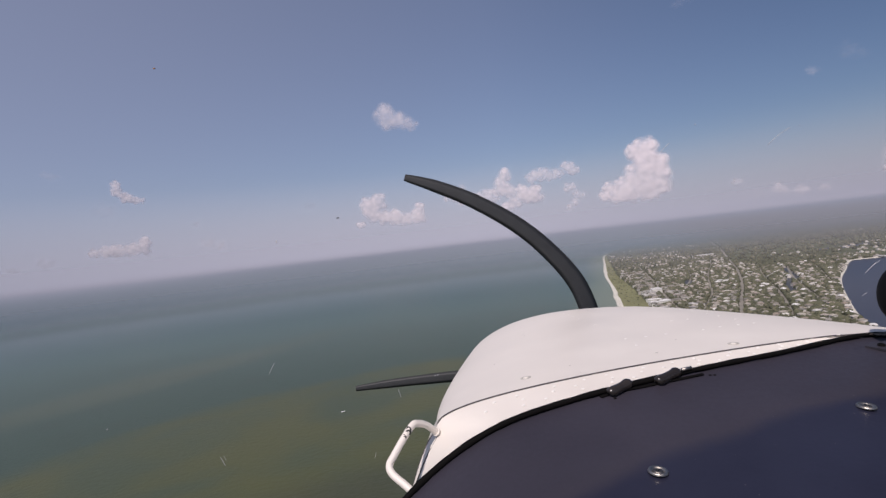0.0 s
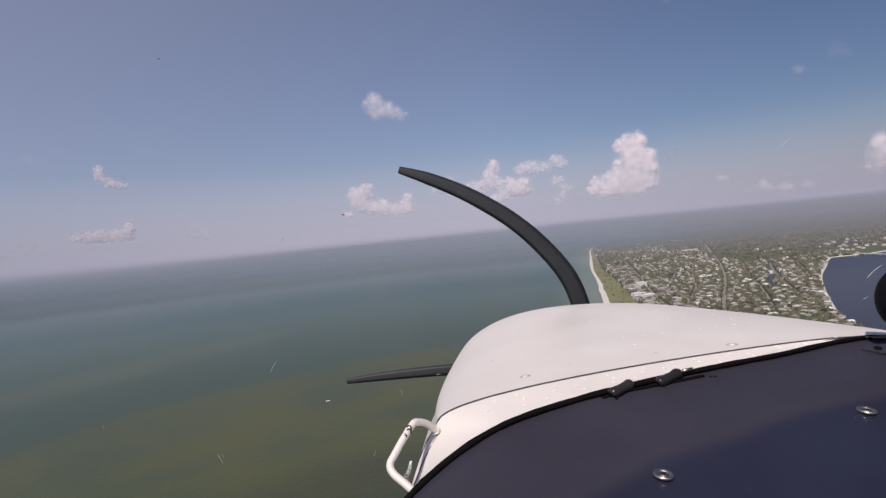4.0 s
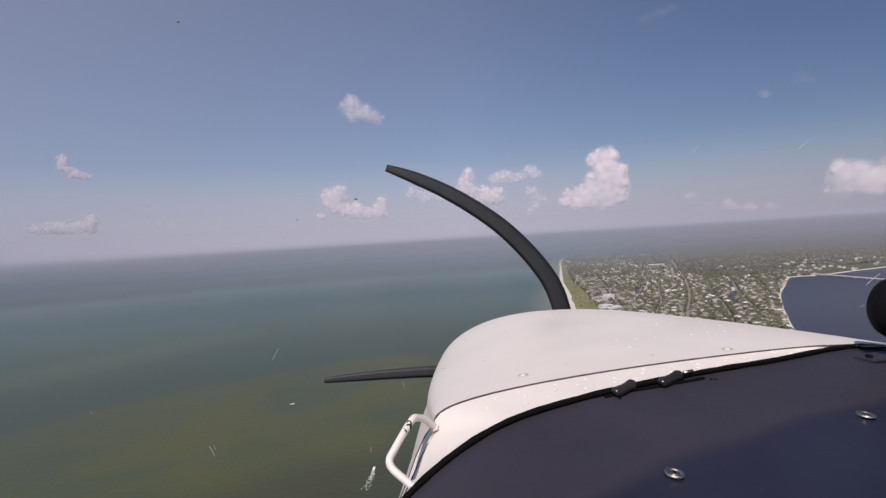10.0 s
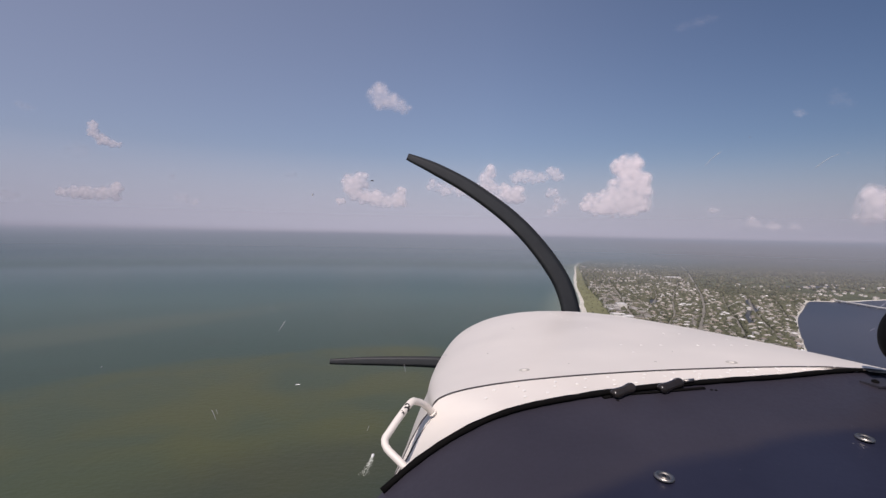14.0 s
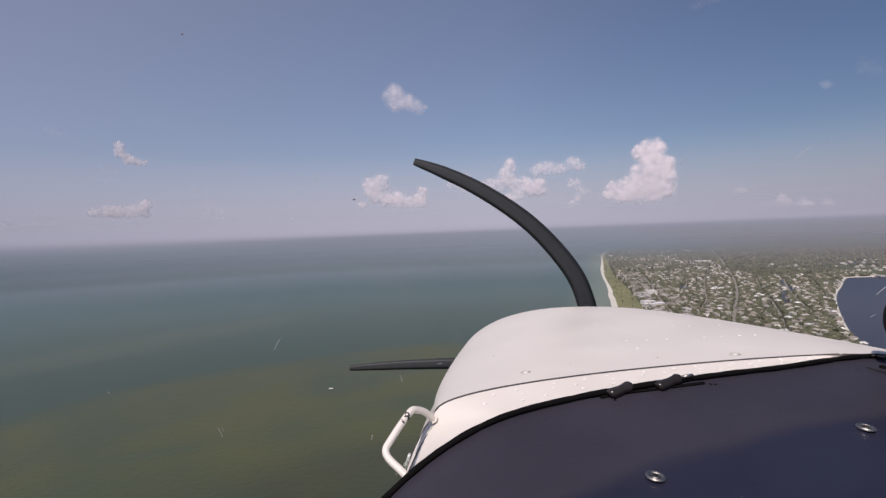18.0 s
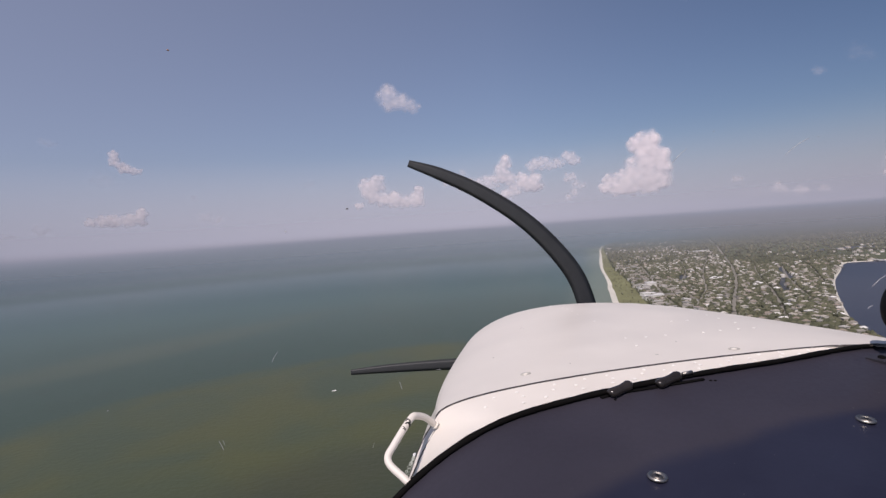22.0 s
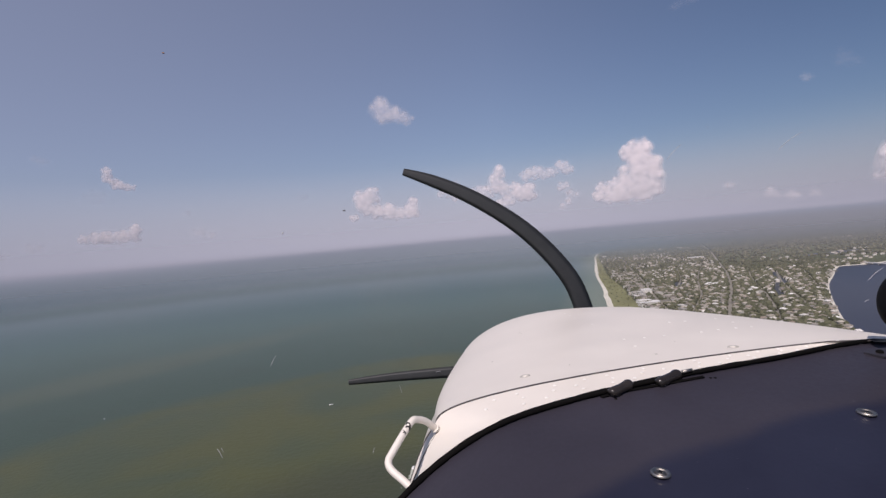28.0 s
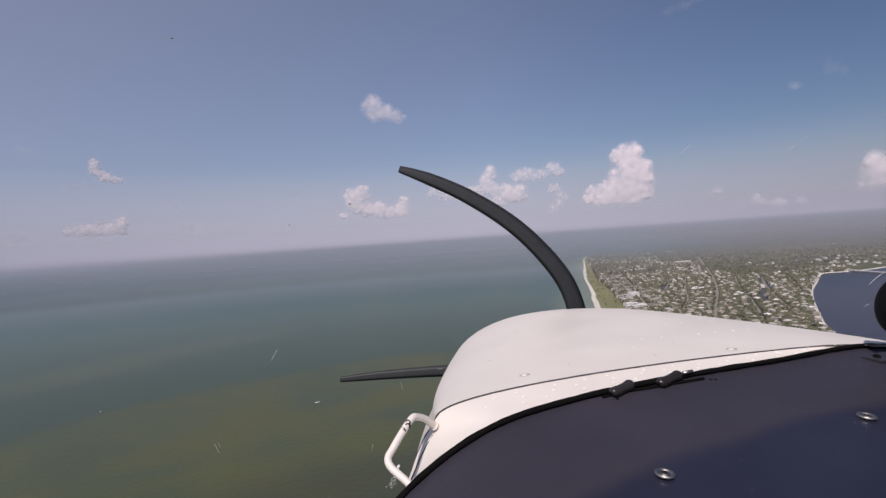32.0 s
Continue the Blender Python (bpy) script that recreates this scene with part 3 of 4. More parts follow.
# farther houses, joined
far_try = rng.uniform((300, 1700), (2000, 4600), (9000, 2))
keep = open_ground(far_try[:, 0], far_try[:, 1], 6.0) & ~inside(far_try[:, 0], far_try[:, 1], MARSH_POLY)
dens = np.array([noise.noise((x / 260.0, y / 260.0, 5.0)) for x, y in far_try])
rightward = far_try[:, 0] - np.interp(far_try[:, 1], coast[:, 1], coast[:, 0])
keep &= (dens > -0.1 + 0.42 * np.clip((rightward - 250) / 300, 0, 1)) & (rng.random(len(far_try)) < np.interp(far_try[:, 1], [1700, 2600, 4500], [1, 0.9, 0.7]))
for x, y in far_try[keep][:2200]:
    rest.append((x, y, int(rng.choice([0, 1, 2, 3, 4, 5])), rng.uniform(0, 180), rng.uniform(0.9, 1.4)))
for x, y in rng.uniform((820, 1500), (1400, 2000), (260, 2)):
    if inside(x, y, inner) and noise.noise((x / 60.0, y / 60.0, 2.0)) > 0.1:
        rest.append((x, y, 1, rng.uniform(0, 180), 1.0))
WV, WF, RV, RF = [], [], [], []
for x, y, kind, turn, size in rest:
    w, d, h, rise, hip = KINDS[kind]
    c, s = math.cos(radians(turn)), math.sin(radians(turn))
    for store, faces, me_v, me_f in ((WV, WF, [(-1, -1, -1), (1, -1, -1), (1, 1, -1), (-1, 1, -1), (-1, -1, 1), (1, -1, 1), (1, 1, 1), (-1, 1, 1)],
                                      [(0, 1, 5), (0, 5, 4), (1, 2, 6), (1, 6, 5), (2, 3, 7), (2, 7, 6), (3, 0, 4), (3, 4, 7)]),
                                     (RV, RF, [(-1.1, -1.1, 0), (1.1, -1.1, 0), (1.1, 1.1, 0), (-1.1, 1.1, 0), (-0.5, 0, 1), (0.5, 0, 1)],
                                      [(0, 1, 5), (0, 5, 4), (2, 3, 4), (2, 4, 5), (1, 2, 5), (3, 0, 4)])):
        o = len(store)
        for px, py, pz in me_v:
            px, py = px * w / 2 * size, py * d / 2 * size
            pz = 1.3 + (h if pz > 0 else -1) if store is WV else 1.3 + h + pz * rise
            store.append((x + px * c - py * s, y + px * s + py * c, pz))
        faces += [tuple(i + o for i in f) for f in me_f]
town = tagged(new("distant_houses"), "many far pale-roofed houses scattered through woods", "houses", kind="stuff")
obj("wall", mesh_tris("wall", WV, WF), WALL, town)
obj("roof", mesh_tris("roof", RV, RF), ROOF, town)


# ---- larger buildings ----
def large_building(x, y, turn, blocks, label):
    """A pale complex of flat-roofed wings, each with a parapet."""
    thing = tagged(new("large_building"), label, "building")
    thing.matrix_world = pose(x, y, 1.2, 0, 0, turn)
    for bx, by, w, d, h in blocks:
        v = [(px * w / 2 + bx, py * d / 2 + by, pz) for pz in (-1, h) for px, py in ((-1, -1), (1, -1), (1, 1), (-1, 1))]
        obj("wing", mesh_from("wing", v, [(0, 1, 5, 4), (1, 2, 6, 5), (2, 3, 7, 6), (3, 0, 4, 7)]), PALE_WALL, thing)
        o = [(px * (w / 2 + 0.5) + bx, py * (d / 2 + 0.5) + by, pz) for pz in (h, h + 0.6) for px, py in ((-1, -1), (1, -1), (1, 1), (-1, 1))]
        obj("roof", mesh_from("roof", o, [(3, 2, 1, 0), (0, 1, 5, 4), (1, 2, 6, 5), (2, 3, 7, 6), (3, 0, 4, 7), (4, 5, 6, 7)]), PALE_ROOF, thing)
    return thing


PALE_WALL = plain("pale_render", (0.6, 0.58, 0.54), 0.85, grain=0.5, vary=0.12)
PALE_ROOF = plain("white_membrane_roof", (0.68, 0.67, 0.65), 0.8, grain=0.2, vary=0.12)
large_building(256, 1005, 12, ((0, 0, 26, 10, 8), (-10, 16, 12, 12, 6), (14, 14, 10, 14, 7), (2, 32, 22, 9, 8)), "white flat-roofed hotel complex near the beach")
large_building(452, 1240, 60, ((0, 0, 40, 9, 5), (0, 14, 40, 8, 5)), "long white commercial buildings beside the main road")
large_building(690, 2080, 20, ((0, 0, 40, 18, 9), (34, 8, 24, 14, 8), (-26, 6, 18, 12, 7)), "big white building standing out of the woods")
large_building(292, 1180, 10, ((0, 0, 20, 9, 9), (6, 20, 18, 9, 9)), "pale apartment blocks behind the dunes")

# ---- trees ----
def woods(name, xs, ys, radius, level, label):
    v, f = ico(level)
    n = len(xs)
    r = radius[:, None]
    sc = np.stack([r * rng.uniform(0.8, 1.25, (n, 1)), r * rng.uniform(0.8, 1.25, (n, 1)), r * rng.uniform(0.7, 1.25, (n, 1))], 2)
    V = v[None] * (1 + rng.normal(0, 0.16, (n, len(v), 1))) * sc
    V[:, :, 0] += xs[:, None]
    V[:, :, 1] += ys[:, None]
    V[:, :, 2] = np.maximum(V[:, :, 2] + 1.2 + r * 0.7, 0.6)
    F = f[None] + (np.arange(n) * len(v))[:, None, None]
    ob = obj(name, mesh_tris(name, V.reshape(-1, 3), F.reshape(-1, 3)), LEAF)
    return tagged(ob, label, "trees", kind="stuff")


tx, ty = rng.uniform((160, 560), (900, 1750), (36000, 2)).T
ok = open_ground(tx, ty, 1.5)
hx, hy = np.array([s[0] for s in spots]), np.array([s[1] for s in spots])
cell = {}
for a, b in zip(hx, hy):
    for i in (-1, 0, 1):
        for j in (-1, 0, 1):
            cell.setdefault((int(a // 20) + i, int(b // 20) + j), []).append((a, b))
free = np.array([all((a - x) ** 2 + (b - y) ** 2 > 5.6 ** 2 for a, b in cell.get((int(x // 20), int(y // 20)), ())) for x, y in zip(tx, ty)])
thin = rng.random(len(tx)) < np.where(inside(tx, ty, MARSH_POLY), 0.25, 1.0)
ok &= free & thin
woods("woodland", tx[ok], ty[ok], rng.uniform(2.0, 4.3, ok.sum()), 1, "dense dark green subtropical trees between houses")
fx, fy = rng.uniform((300, 1700), (3300, 4700), (40000, 2)).T
ok = open_ground(fx, fy, 2.0) & (np.hypot(fx, fy) < 4860) & (rng.random(len(fx)) < np.where(inside(fx, fy, MARSH_POLY), 0.3, 1.0))
woods("far_woodland", fx[ok], fy[ok], rng.uniform(2.8, 6.5, ok.sum()), 1, "far dark green woods fading into haze")
gx = rng.uniform(4, 60, 260)
gy = rng.uniform(640, 2200, 260)
gx = np.interp(gy, coast[:, 1], coast[:, 0] + wide) + gx * np.interp(gy, [640, 2200], [1.0, 0.5])
woods("dune_shrubs", gx, gy, rng.uniform(0.7, 1.6, 260), 1, "low shrubs dotted over the dune grass")

# ---- causeway bridge ----
bridge = tagged(new("bridge"), "long low pale concrete causeway bridge over the bay", "bridge")
ba, bb = Vector((885, 1450, 0)), Vector((965, 680, 0))
along = bb - ba
turn = math.degrees(math.atan2(along.y, along.x))
bridge.matrix_world = pose(ba.x, ba.y, 0, 0, 0, turn)
span = along.length


def box(bm, x0, x1, y0, y1, z0, z1):
    m = Matrix.Translation(((x0 + x1) / 2, (y0 + y1) / 2, (z0 + z1) / 2)) @ Matrix.Diagonal((x1 - x0, y1 - y0, z1 - z0, 1))
    bmesh.ops.create_cube(bm, size=1, matrix=m)
    return bm


part("deck", box(bmesh.new(), 0, span, -4.5, 4.5, 3.2, 4.1), CONCRETE, bridge, smooth=False)
for side in (-4.5, 4.2):
    part("parapet", box(bmesh.new(), 0, span, side, side + 0.3, 4.1, 4.8), CONCRETE, bridge, smooth=False)
pier = box(bmesh.new(), -0.7, 0.7, -4, 4, -2, 3.2)
bmesh.ops.bevel(pier, geom=list(pier.edges), offset=0.2, segments=1, affect="EDGES")
first = part("pier", pier, CONCRETE, bridge, smooth=False)
first.location.x = 15
for k in range(1, int(span // 30)):
    o = first.copy()
    scene.collection.objects.link(o)
    o.location.x = 15 + 30 * k

# ---- motor boat ----
boat = tagged(new("motor_boat"), "small white motor boat under way, trailing foam", "boat")
boat.matrix_world = pose(-72, 360, 0.1, 0, 0, 90) @ Matrix.Diagonal((0.7, 0.7, 0.7, 1))
bm = bmesh.new()
outline_b = ((-3.4, 1.2), (1.5, 1.25), (3.2, 0.7), (4.2, 0), (3.2, -0.7), (1.5, -1.25), (-3.4, -1.2))
deckv = [bm.verts.new((x, y, 0.9)) for x, y in outline_b]
keel = [bm.verts.new((x * 0.86, y * 0.6, -0.3)) for x, y in outline_b]
bm.faces.new(deckv)
for i in range(7):
    bm.faces.new((deckv[i], keel[i], keel[(i + 1) % 7], deckv[(i + 1) % 7]))
bm.faces.new(keel[::-1])
BOAT = plain("white_gelcoat", (0.8, 0.8, 0.79), 0.3, grain=3, vary=0.06)
part("hull", bm, BOAT, boat, smooth=False)
bm = box(bmesh.new(), -0.8, 0.9, -0.7, 0.7, 0.9, 2.0)
bmesh.ops.bevel(bm, geom=list(bm.edges), offset=0.15, segments=2, affect="EDGES")
part("cabin", bm, BOAT, boat)
FOAM = plain("wake_foam", (0.4, 0.42, 0.36), 0.8, grain=2, vary=0.5)
pick = random.Random(4)
bm = bmesh.new()
for k in range(150):                                  # loose flecks of foam that thin out astern
    back = pick.random() ** 1.6
    x, y = -3.2 - 40 * back, pick.gauss(0, 0.5 + 1.4 * back)
    r = pick.uniform(0.25, 0.75) * (1.25 - 0.8 * back)
    turn = pick.random() * 6.28
    low = [bm.verts.new((x + r * 2.2 * math.cos(turn + 1.257 * i), y + r * math.sin(turn + 1.257 * i), -0.12)) for i in range(5)]
    tip = bm.verts.new((x, y, -0.02 + 0.06 * r))
    for i in range(5):
        bm.faces.new((low[i], low[(i + 1) % 5], tip))
tagged(part("wake", bm, FOAM, boat), "pale foam wake astern of the boat", kind="stuff")
skiff = tagged(new("skiff"), "tiny white open boat lying on the sea", "boat")
skiff.matrix_world = pose(-180, 520, 0.1, 0, 0, 20) @ Matrix.Diagonal((0.6, 0.6, 0.6, 1))
bm = bmesh.new()
rim = [bm.verts.new((x, y, 0.8)) for x, y in outline_b]
keel = [bm.verts.new((x * 0.86, y * 0.6, -0.3)) for x, y in outline_b]
well = [bm.verts.new((x * 0.88, y * 0.8, 0.35)) for x, y in outline_b]
for i in range(7):
    bm.faces.new((rim[i], keel[i], keel[(i + 1) % 7], rim[(i + 1) % 7]))
    bm.faces.new((well[i], rim[i], rim[(i + 1) % 7], well[(i + 1) % 7]))
bm.faces.new(well)
bm.faces.new(keel[::-1])
part("hull", bm, BOAT, skiff, smooth=False)
part("bench", box(bmesh.new(), -0.6, 0.1, -1.0, 1.0, 0.5, 0.7), BOAT, skiff, smooth=False)
copy_thing(skiff, pose(-229, 1238, 0.1, 0, 0, 65) @ Matrix.Diagonal((0.8, 0.8, 0.8, 1)))

# ---- clouds ----
def cloud(lobes, label, seed, thin=0.0):
    """A cumulus: a closed body of billows. lobes: azimuth, elevation and radius in degrees, seen from the aircraft."""
    far, step = 4550.0, 0.055
    L = np.array(lobes) * np.array([1, 1, 1.06 if not thin else 1.1 + 0.35 * (1 - thin)])
    a0, a1 = (L[:, 0] - L[:, 2] * 1.7).min(), (L[:, 0] + L[:, 2] * 1.7).max()
    e0, e1 = (L[:, 1] - L[:, 2] * 1.4).min(), (L[:, 1] + L[:, 2] * 1.7).max()
    az, el = np.arange(a0, a1, step), np.arange(e0, e1, step)
    A, E = np.meshgrid(az, el)
    base = np.average(L[:, 1] - 0.6 * L[:, 2], weights=1 / (0.3 + L[:, 1] - L[:, 1].min()))
    rough = np.array([[noise.fractal((a * 0.75, e * 0.95, seed * 7.3), 1.1, 2.1, 3) for a in az] for e in el])
    soft = np.array([[abs(noise.noise((a * 0.6, e * 0.65, seed * 5.9 + 20))) + 0.3 * noise.noise((a * 1.3, e * 1.3, seed * 3.1)) for a in az] for e in el])
    # each lobe bears smaller billows round its rim
    pick = random.Random(seed)
    B = [tuple(l) for l in L]
    for a, e, r in L:
        for k in range(5):
            turn = 2 * math.pi * (k + pick.random()) / 5
            B.append((a + math.cos(turn) * r * 0.75, e + math.sin(turn) * r * 0.7, r * pick.uniform(0.35, 0.6)))
    B = np.array(B)
    d = np.sqrt(((A[..., None] - B[:, 0]) / 1.12) ** 2 + ((E[..., None] - B[:, 1])) ** 2) / B[:, 2]
    field = np.log((np.exp(4 * (1 - d)) * np.minimum(1, B[:, 2] / 0.5)).sum(-1)) / 4 - 0.14
    dens = field + (0.38 if not thin else 0.3) * rough + 0.12 - np.maximum(base - E, 0) * 0.8
    dens = np.clip(dens / (1.05 + 0.9 * (1 - (thin or 1.0))), 0, 1) * (thin or 1.0) * np.clip((1.75 - d.min(-1)) / 0.5, 0, 1)
    dl = d[..., :len(L)]
    swell = np.log(np.exp(5 * np.sqrt(np.clip(1 - (dl / 1.4) ** 2, 0, 1)) * L[:, 2]).mean(-1)) / 5 * 1.6 + 0.1 * np.sqrt(np.clip(1 - (d / 1.3) ** 2, 0, 1)).max(-1) * L[:, 2].mean() + L[:, 2].mean() * (0.3 if not thin else 0.15) * soft
    unit = far * math.tan(radians(1.0))
    verts, index = [], -np.ones((2,) + A.shape, int)
    held = []
    use = dens > 0.001
    use[1:] |= use[:-1]
    use[:, 1:] |= use[:, :-1]
    use[:-1] |= use[1:]
    use[:, :-1] |= use[:, 1:]
    for side, sign in ((0, -1.0), (1, 0.5)):
        for i, j in zip(*np.nonzero(use)):
            r = far + sign * max(swell[i, j], 0.0) * unit * min(1.0, max(field[i, j] + 0.35, 0.0) * 1.2) * 0.55
            a = radians(A[i, j])
            index[side, i, j] = len(verts)
            verts.append((math.sin(a) * r, math.cos(a) * r, ALT + math.tan(radians(E[i, j])) * r))
            held.append(dens[i, j])
    tris = []
    for side in (0, 1):
        q = index[side]
        for i, j in zip(*np.nonzero(use[:-1, :-1] & use[1:, 1:] & use[:-1, 1:] & use[1:, :-1])):
            p = (q[i, j], q[i, j + 1], q[i + 1, j + 1], q[i + 1, j])
            p = p if side == 0 else p[::-1]
            tris += [(p[0], p[1], p[2]), (p[0], p[2], p[3])]
    me = mesh_tris("cloud", verts, tris, True)
    me.attributes.new("vapour", "FLOAT", "POINT").data.foreach_set("value", np.array(held, np.float32))
    return tagged(obj("cloud", me, CLOUD), label, "cloud", "fair-weather clouds")


cloud([(14.11, 7.29, 1.06), (13.28, 7.16, 0.76), (14.93, 5.99, 1.13), (13.80, 5.26, 1.22), (15.20, 4.69, 1.00), (13.34, 3.91, 1.27), (14.76, 3.48, 1.21), (12.19, 3.27, 1.03), (13.02, 2.78, 1.02), (14.34, 2.63, 0.96), (10.67, 3.89, 0.68), (11.04, 2.80, 0.73), (10.00, 3.12, 0.52), (11.76, 4.23, 0.62)], "tall bright white towering cumulus over the island", 1)
cloud([(0.23, 6.46, 0.71), (-0.23, 5.24, 0.77), (0.76, 4.97, 0.76), (1.93, 5.02, 0.49), (3.21, 4.26, 0.81), (2.32, 4.16, 0.71), (0.84, 3.41, 0.77), (0.14, 3.21, 0.55)], "bright knobbly cumulus with one small round top", 2, thin=0.9)
cloud([(-5.49, 5.04, 0.60), (-4.27, 4.70, 0.66), (-2.90, 4.63, 0.71), (-1.66, 4.62, 0.71), (-4.12, 5.84, 0.38), (-1.00, 4.28, 0.60)], "flat pale strip of cumulus", 3, thin=0.7)
cloud([(3.00, 5.87, 0.59), (3.98, 6.14, 0.70), (4.96, 6.03, 0.70), (5.88, 5.98, 0.48), (6.84, 6.50, 0.64), (7.46, 6.11, 0.48)], "soft pink-white stretched cloud", 4, thin=0.7)
cloud([(6.81, 4.49, 0.53), (7.41, 3.81, 0.37), (8.04, 3.55, 0.40), (6.51, 2.30, 0.40), (7.21, 2.95, 0.37)], "small ragged cumulus beside the tower", 5, thin=0.7)
cloud([(-12.94, 5.41, 0.76), (-14.05, 5.30, 0.76), (-13.80, 4.19, 0.76), (-14.99, 3.19, 0.43), (-12.74, 3.69, 0.71), (-11.54, 3.53, 0.82), (-10.51, 3.28, 0.77), (-9.62, 3.37, 0.72), (-8.82, 4.23, 0.55), (-8.85, 3.22, 0.66)], "broad lumpy white cumulus over the sea", 6, thin=0.88)
cloud([(-39.15, 3.08, 0.47), (-38.33, 3.09, 0.54), (-37.37, 3.09, 0.61), (-36.53, 2.96, 0.62), (-35.84, 3.12, 0.56), (-35.10, 3.64, 0.46), (-35.23, 2.93, 0.46)], "low white cumulus bank over the horizon", 7, thin=0.95)
cloud([(-37.04, 8.92, 0.40), (-36.98, 8.31, 0.46), (-36.31, 7.75, 0.47), (-35.71, 7.52, 0.41), (-35.10, 7.43, 0.35)], "small white cumulus with a raised end", 8, thin=0.95)
cloud([(-11.39, 13.78, 1.00), (-10.69, 13.58, 1.05), (-11.19, 14.38, 0.70), (-9.69, 13.18, 0.85), (-8.69, 12.88, 0.70)], "small soft pinkish puff high over the sea", 9, thin=0.62)
cloud([(21.70, 2.81, 0.30), (22.04, 2.77, 0.30), (24.97, 1.68, 0.43), (25.49, 1.41, 0.33), (26.73, 1.26, 0.47), (28.35, 1.30, 0.39), (28.64, 1.09, 0.27)], "low faint cumulus row over the island", 10, thin=0.62)
cloud([(22.64, 1.45, 0.65), (23.75, 1.31, 0.59)], "tiny faint cloud over the island", 11, thin=0.25)
cloud([(-30.09, 3.02, 0.42), (-29.61, 3.02, 0.39), (-28.67, 2.65, 0.32)], "tiny low cloud puff", 13, thin=0.5)
cloud([(-42.89, 2.50, 0.41), (-42.35, 2.52, 0.30)], "tiny low cloud puff", 14, thin=0.4)
cloud([(-45.14, 2.04, 0.40), (-44.71, 2.06, 0.29), (-46.02, 1.99, 0.28)], "tiny low cloud puff", 15, thin=0.4)
cloud([(28.37, 11.22, 0.35), (28.66, 11.04, 0.32)], "tiny faint high puff", 16, thin=0.35)
cloud([(-38.12, 6.78, 0.62), (-37.56, 6.42, 0.56), (-38.63, 6.59, 0.43)], "faint wisp of cloud below a small cumulus", 18, thin=0.28)
cloud([(-30.76, 4.87, 0.28), (-30.60, 4.79, 0.24)], "tiny low cloud puff", 19, thin=0.4)
cloud([(-20.39, 5.68, 0.38), (-19.85, 5.68, 0.38)], "faint low strip of cloud", 20, thin=0.3)
cloud([(-41.91, 9.85, 0.39), (-41.48, 9.79, 0.34)], "faint high wisp over the sea", 21, thin=0.3)
cloud([(30.72, 12.24, 0.54), (31.35, 11.81, 0.57), (31.96, 11.42, 0.44)], "faint high veil over the island", 22, thin=0.22)
cloud([(34.0, 3.4, 1.2), (35.1, 2.8, 1.3), (36.3, 2.5, 1.2), (33.3, 2.2, 0.8), (37.4, 3.2, 1.2)], "white cumulus far over the bay", 12, thin=0.85)
cloud([(18.4 + 0.4 * k, 19.4 + 0.06 * k, 0.36) for k in range(9)], "thin faint streak of high cloud", 17, thin=0.24)

# ---- aircraft ----
AIR = pose(0, 0, ALT, 0.858, 7.270, 10.784)
aircraft = tagged(new("light_aircraft"), "white light aircraft nose with dark glareshield, in flight", "aircraft")
aircraft.matrix_world = AIR
CX, Y1, LEN = 0.4926, 0.4986, 0.7108


def skin(u, th):
    """A place on the engine cowling: u runs from the seam to the nose, th over the top from the left side."""
    w, h = 0.4464 - 0.1052 * u ** 1.35, -0.0846 - 0.0547 * u ** 1.25
    s, n, g = 0.0336 + 0.1713 * u, 2.6867 + 0.392 * u, 0.1408 - 0.103 * u
    k = min(max((u - 0.8424) / 0.1576, 0), 1)
    e = math.sqrt(max(1 - k * k, 0)) * 0.35 + 0.65
    c, sn = math.cos(th), abs(math.sin(th))
    x = CX - math.copysign(abs(c) ** (2 / n), c) * w * e
    z = h - s + s * sn ** (2 / n) - (1 - e) * 0.25 - g * (math.sqrt((x - CX) ** 2 + 0.0036) - 0.06)
    return Vector((x, Y1 + LEN * u, z))


def set_back(th):
    """How far the glareshield's edge lies behind the seam."""
    f = min(th, math.pi - th) / (math.pi / 2)
    return 0.0892 - 0.0719 * f ** 1.009 - 0.0219 * max(0.0, (f - 0.86) / 0.14) ** 1.5


def with_sides(rows, splay=1.0):
    """Adds the flanks that spread and go down from both ends of each row."""
    out = []
    for k, r in enumerate(rows):
        w = splay if isinstance(splay, float) else splay[k]
        steps = ((0.0085, 0.0125), (0.0155, 0.03), (0.022, 0.052), (0.038, 0.095), (0.05, 0.2), (0.05, 0.45))
        left = [(r[0][0] - dx * w, r[0][1] - dx * 0.25 * w, r[0][2] - dz) for dx, dz in steps]
        right = [(r[-1][0] + dx * w, r[-1][1] - dx * 0.25 * w, r[-1][2] - dz) for dx, dz in steps]
        out.append(left[::-1] + [tuple(p) for p in r] + right)
    return out


THS = [math.pi * (0.5 - 0.5 * math.cos(math.pi * (k / 72))) for k in range(73)]
us = [0.0035 + 0.84 * k / 24 for k in range(25)] + [0.8424 + 0.1576 * math.sin(math.pi / 2 * k / 12) for k in range(1, 13)]
rows = with_sides([[skin(u, th) for th in THS] for u in us], [max(0.0, 0.9 - 1.3 * u) for u in us])
nose = np.array(rows[-1])
centre = nose.mean(0)
rows += [[tuple(centre + (p - centre) * k + np.array([0, 0.012 * (1 - k), 0])) for p in nose] for k in (0.8, 0.5, 0.1)]
cowling = obj("cowling", grid_mesh("cowling", rows), PAINT, aircraft, "white painted metal engine cowling with rivets")
gap_rows = with_sides([[skin(0, th) + Vector((0, dy, dz)) for th in THS] for dy, dz in ((-0.0026, -0.0008), (-0.0021, 0.0003), (0.0016, 0.0003), (0.0022, -0.0008))])
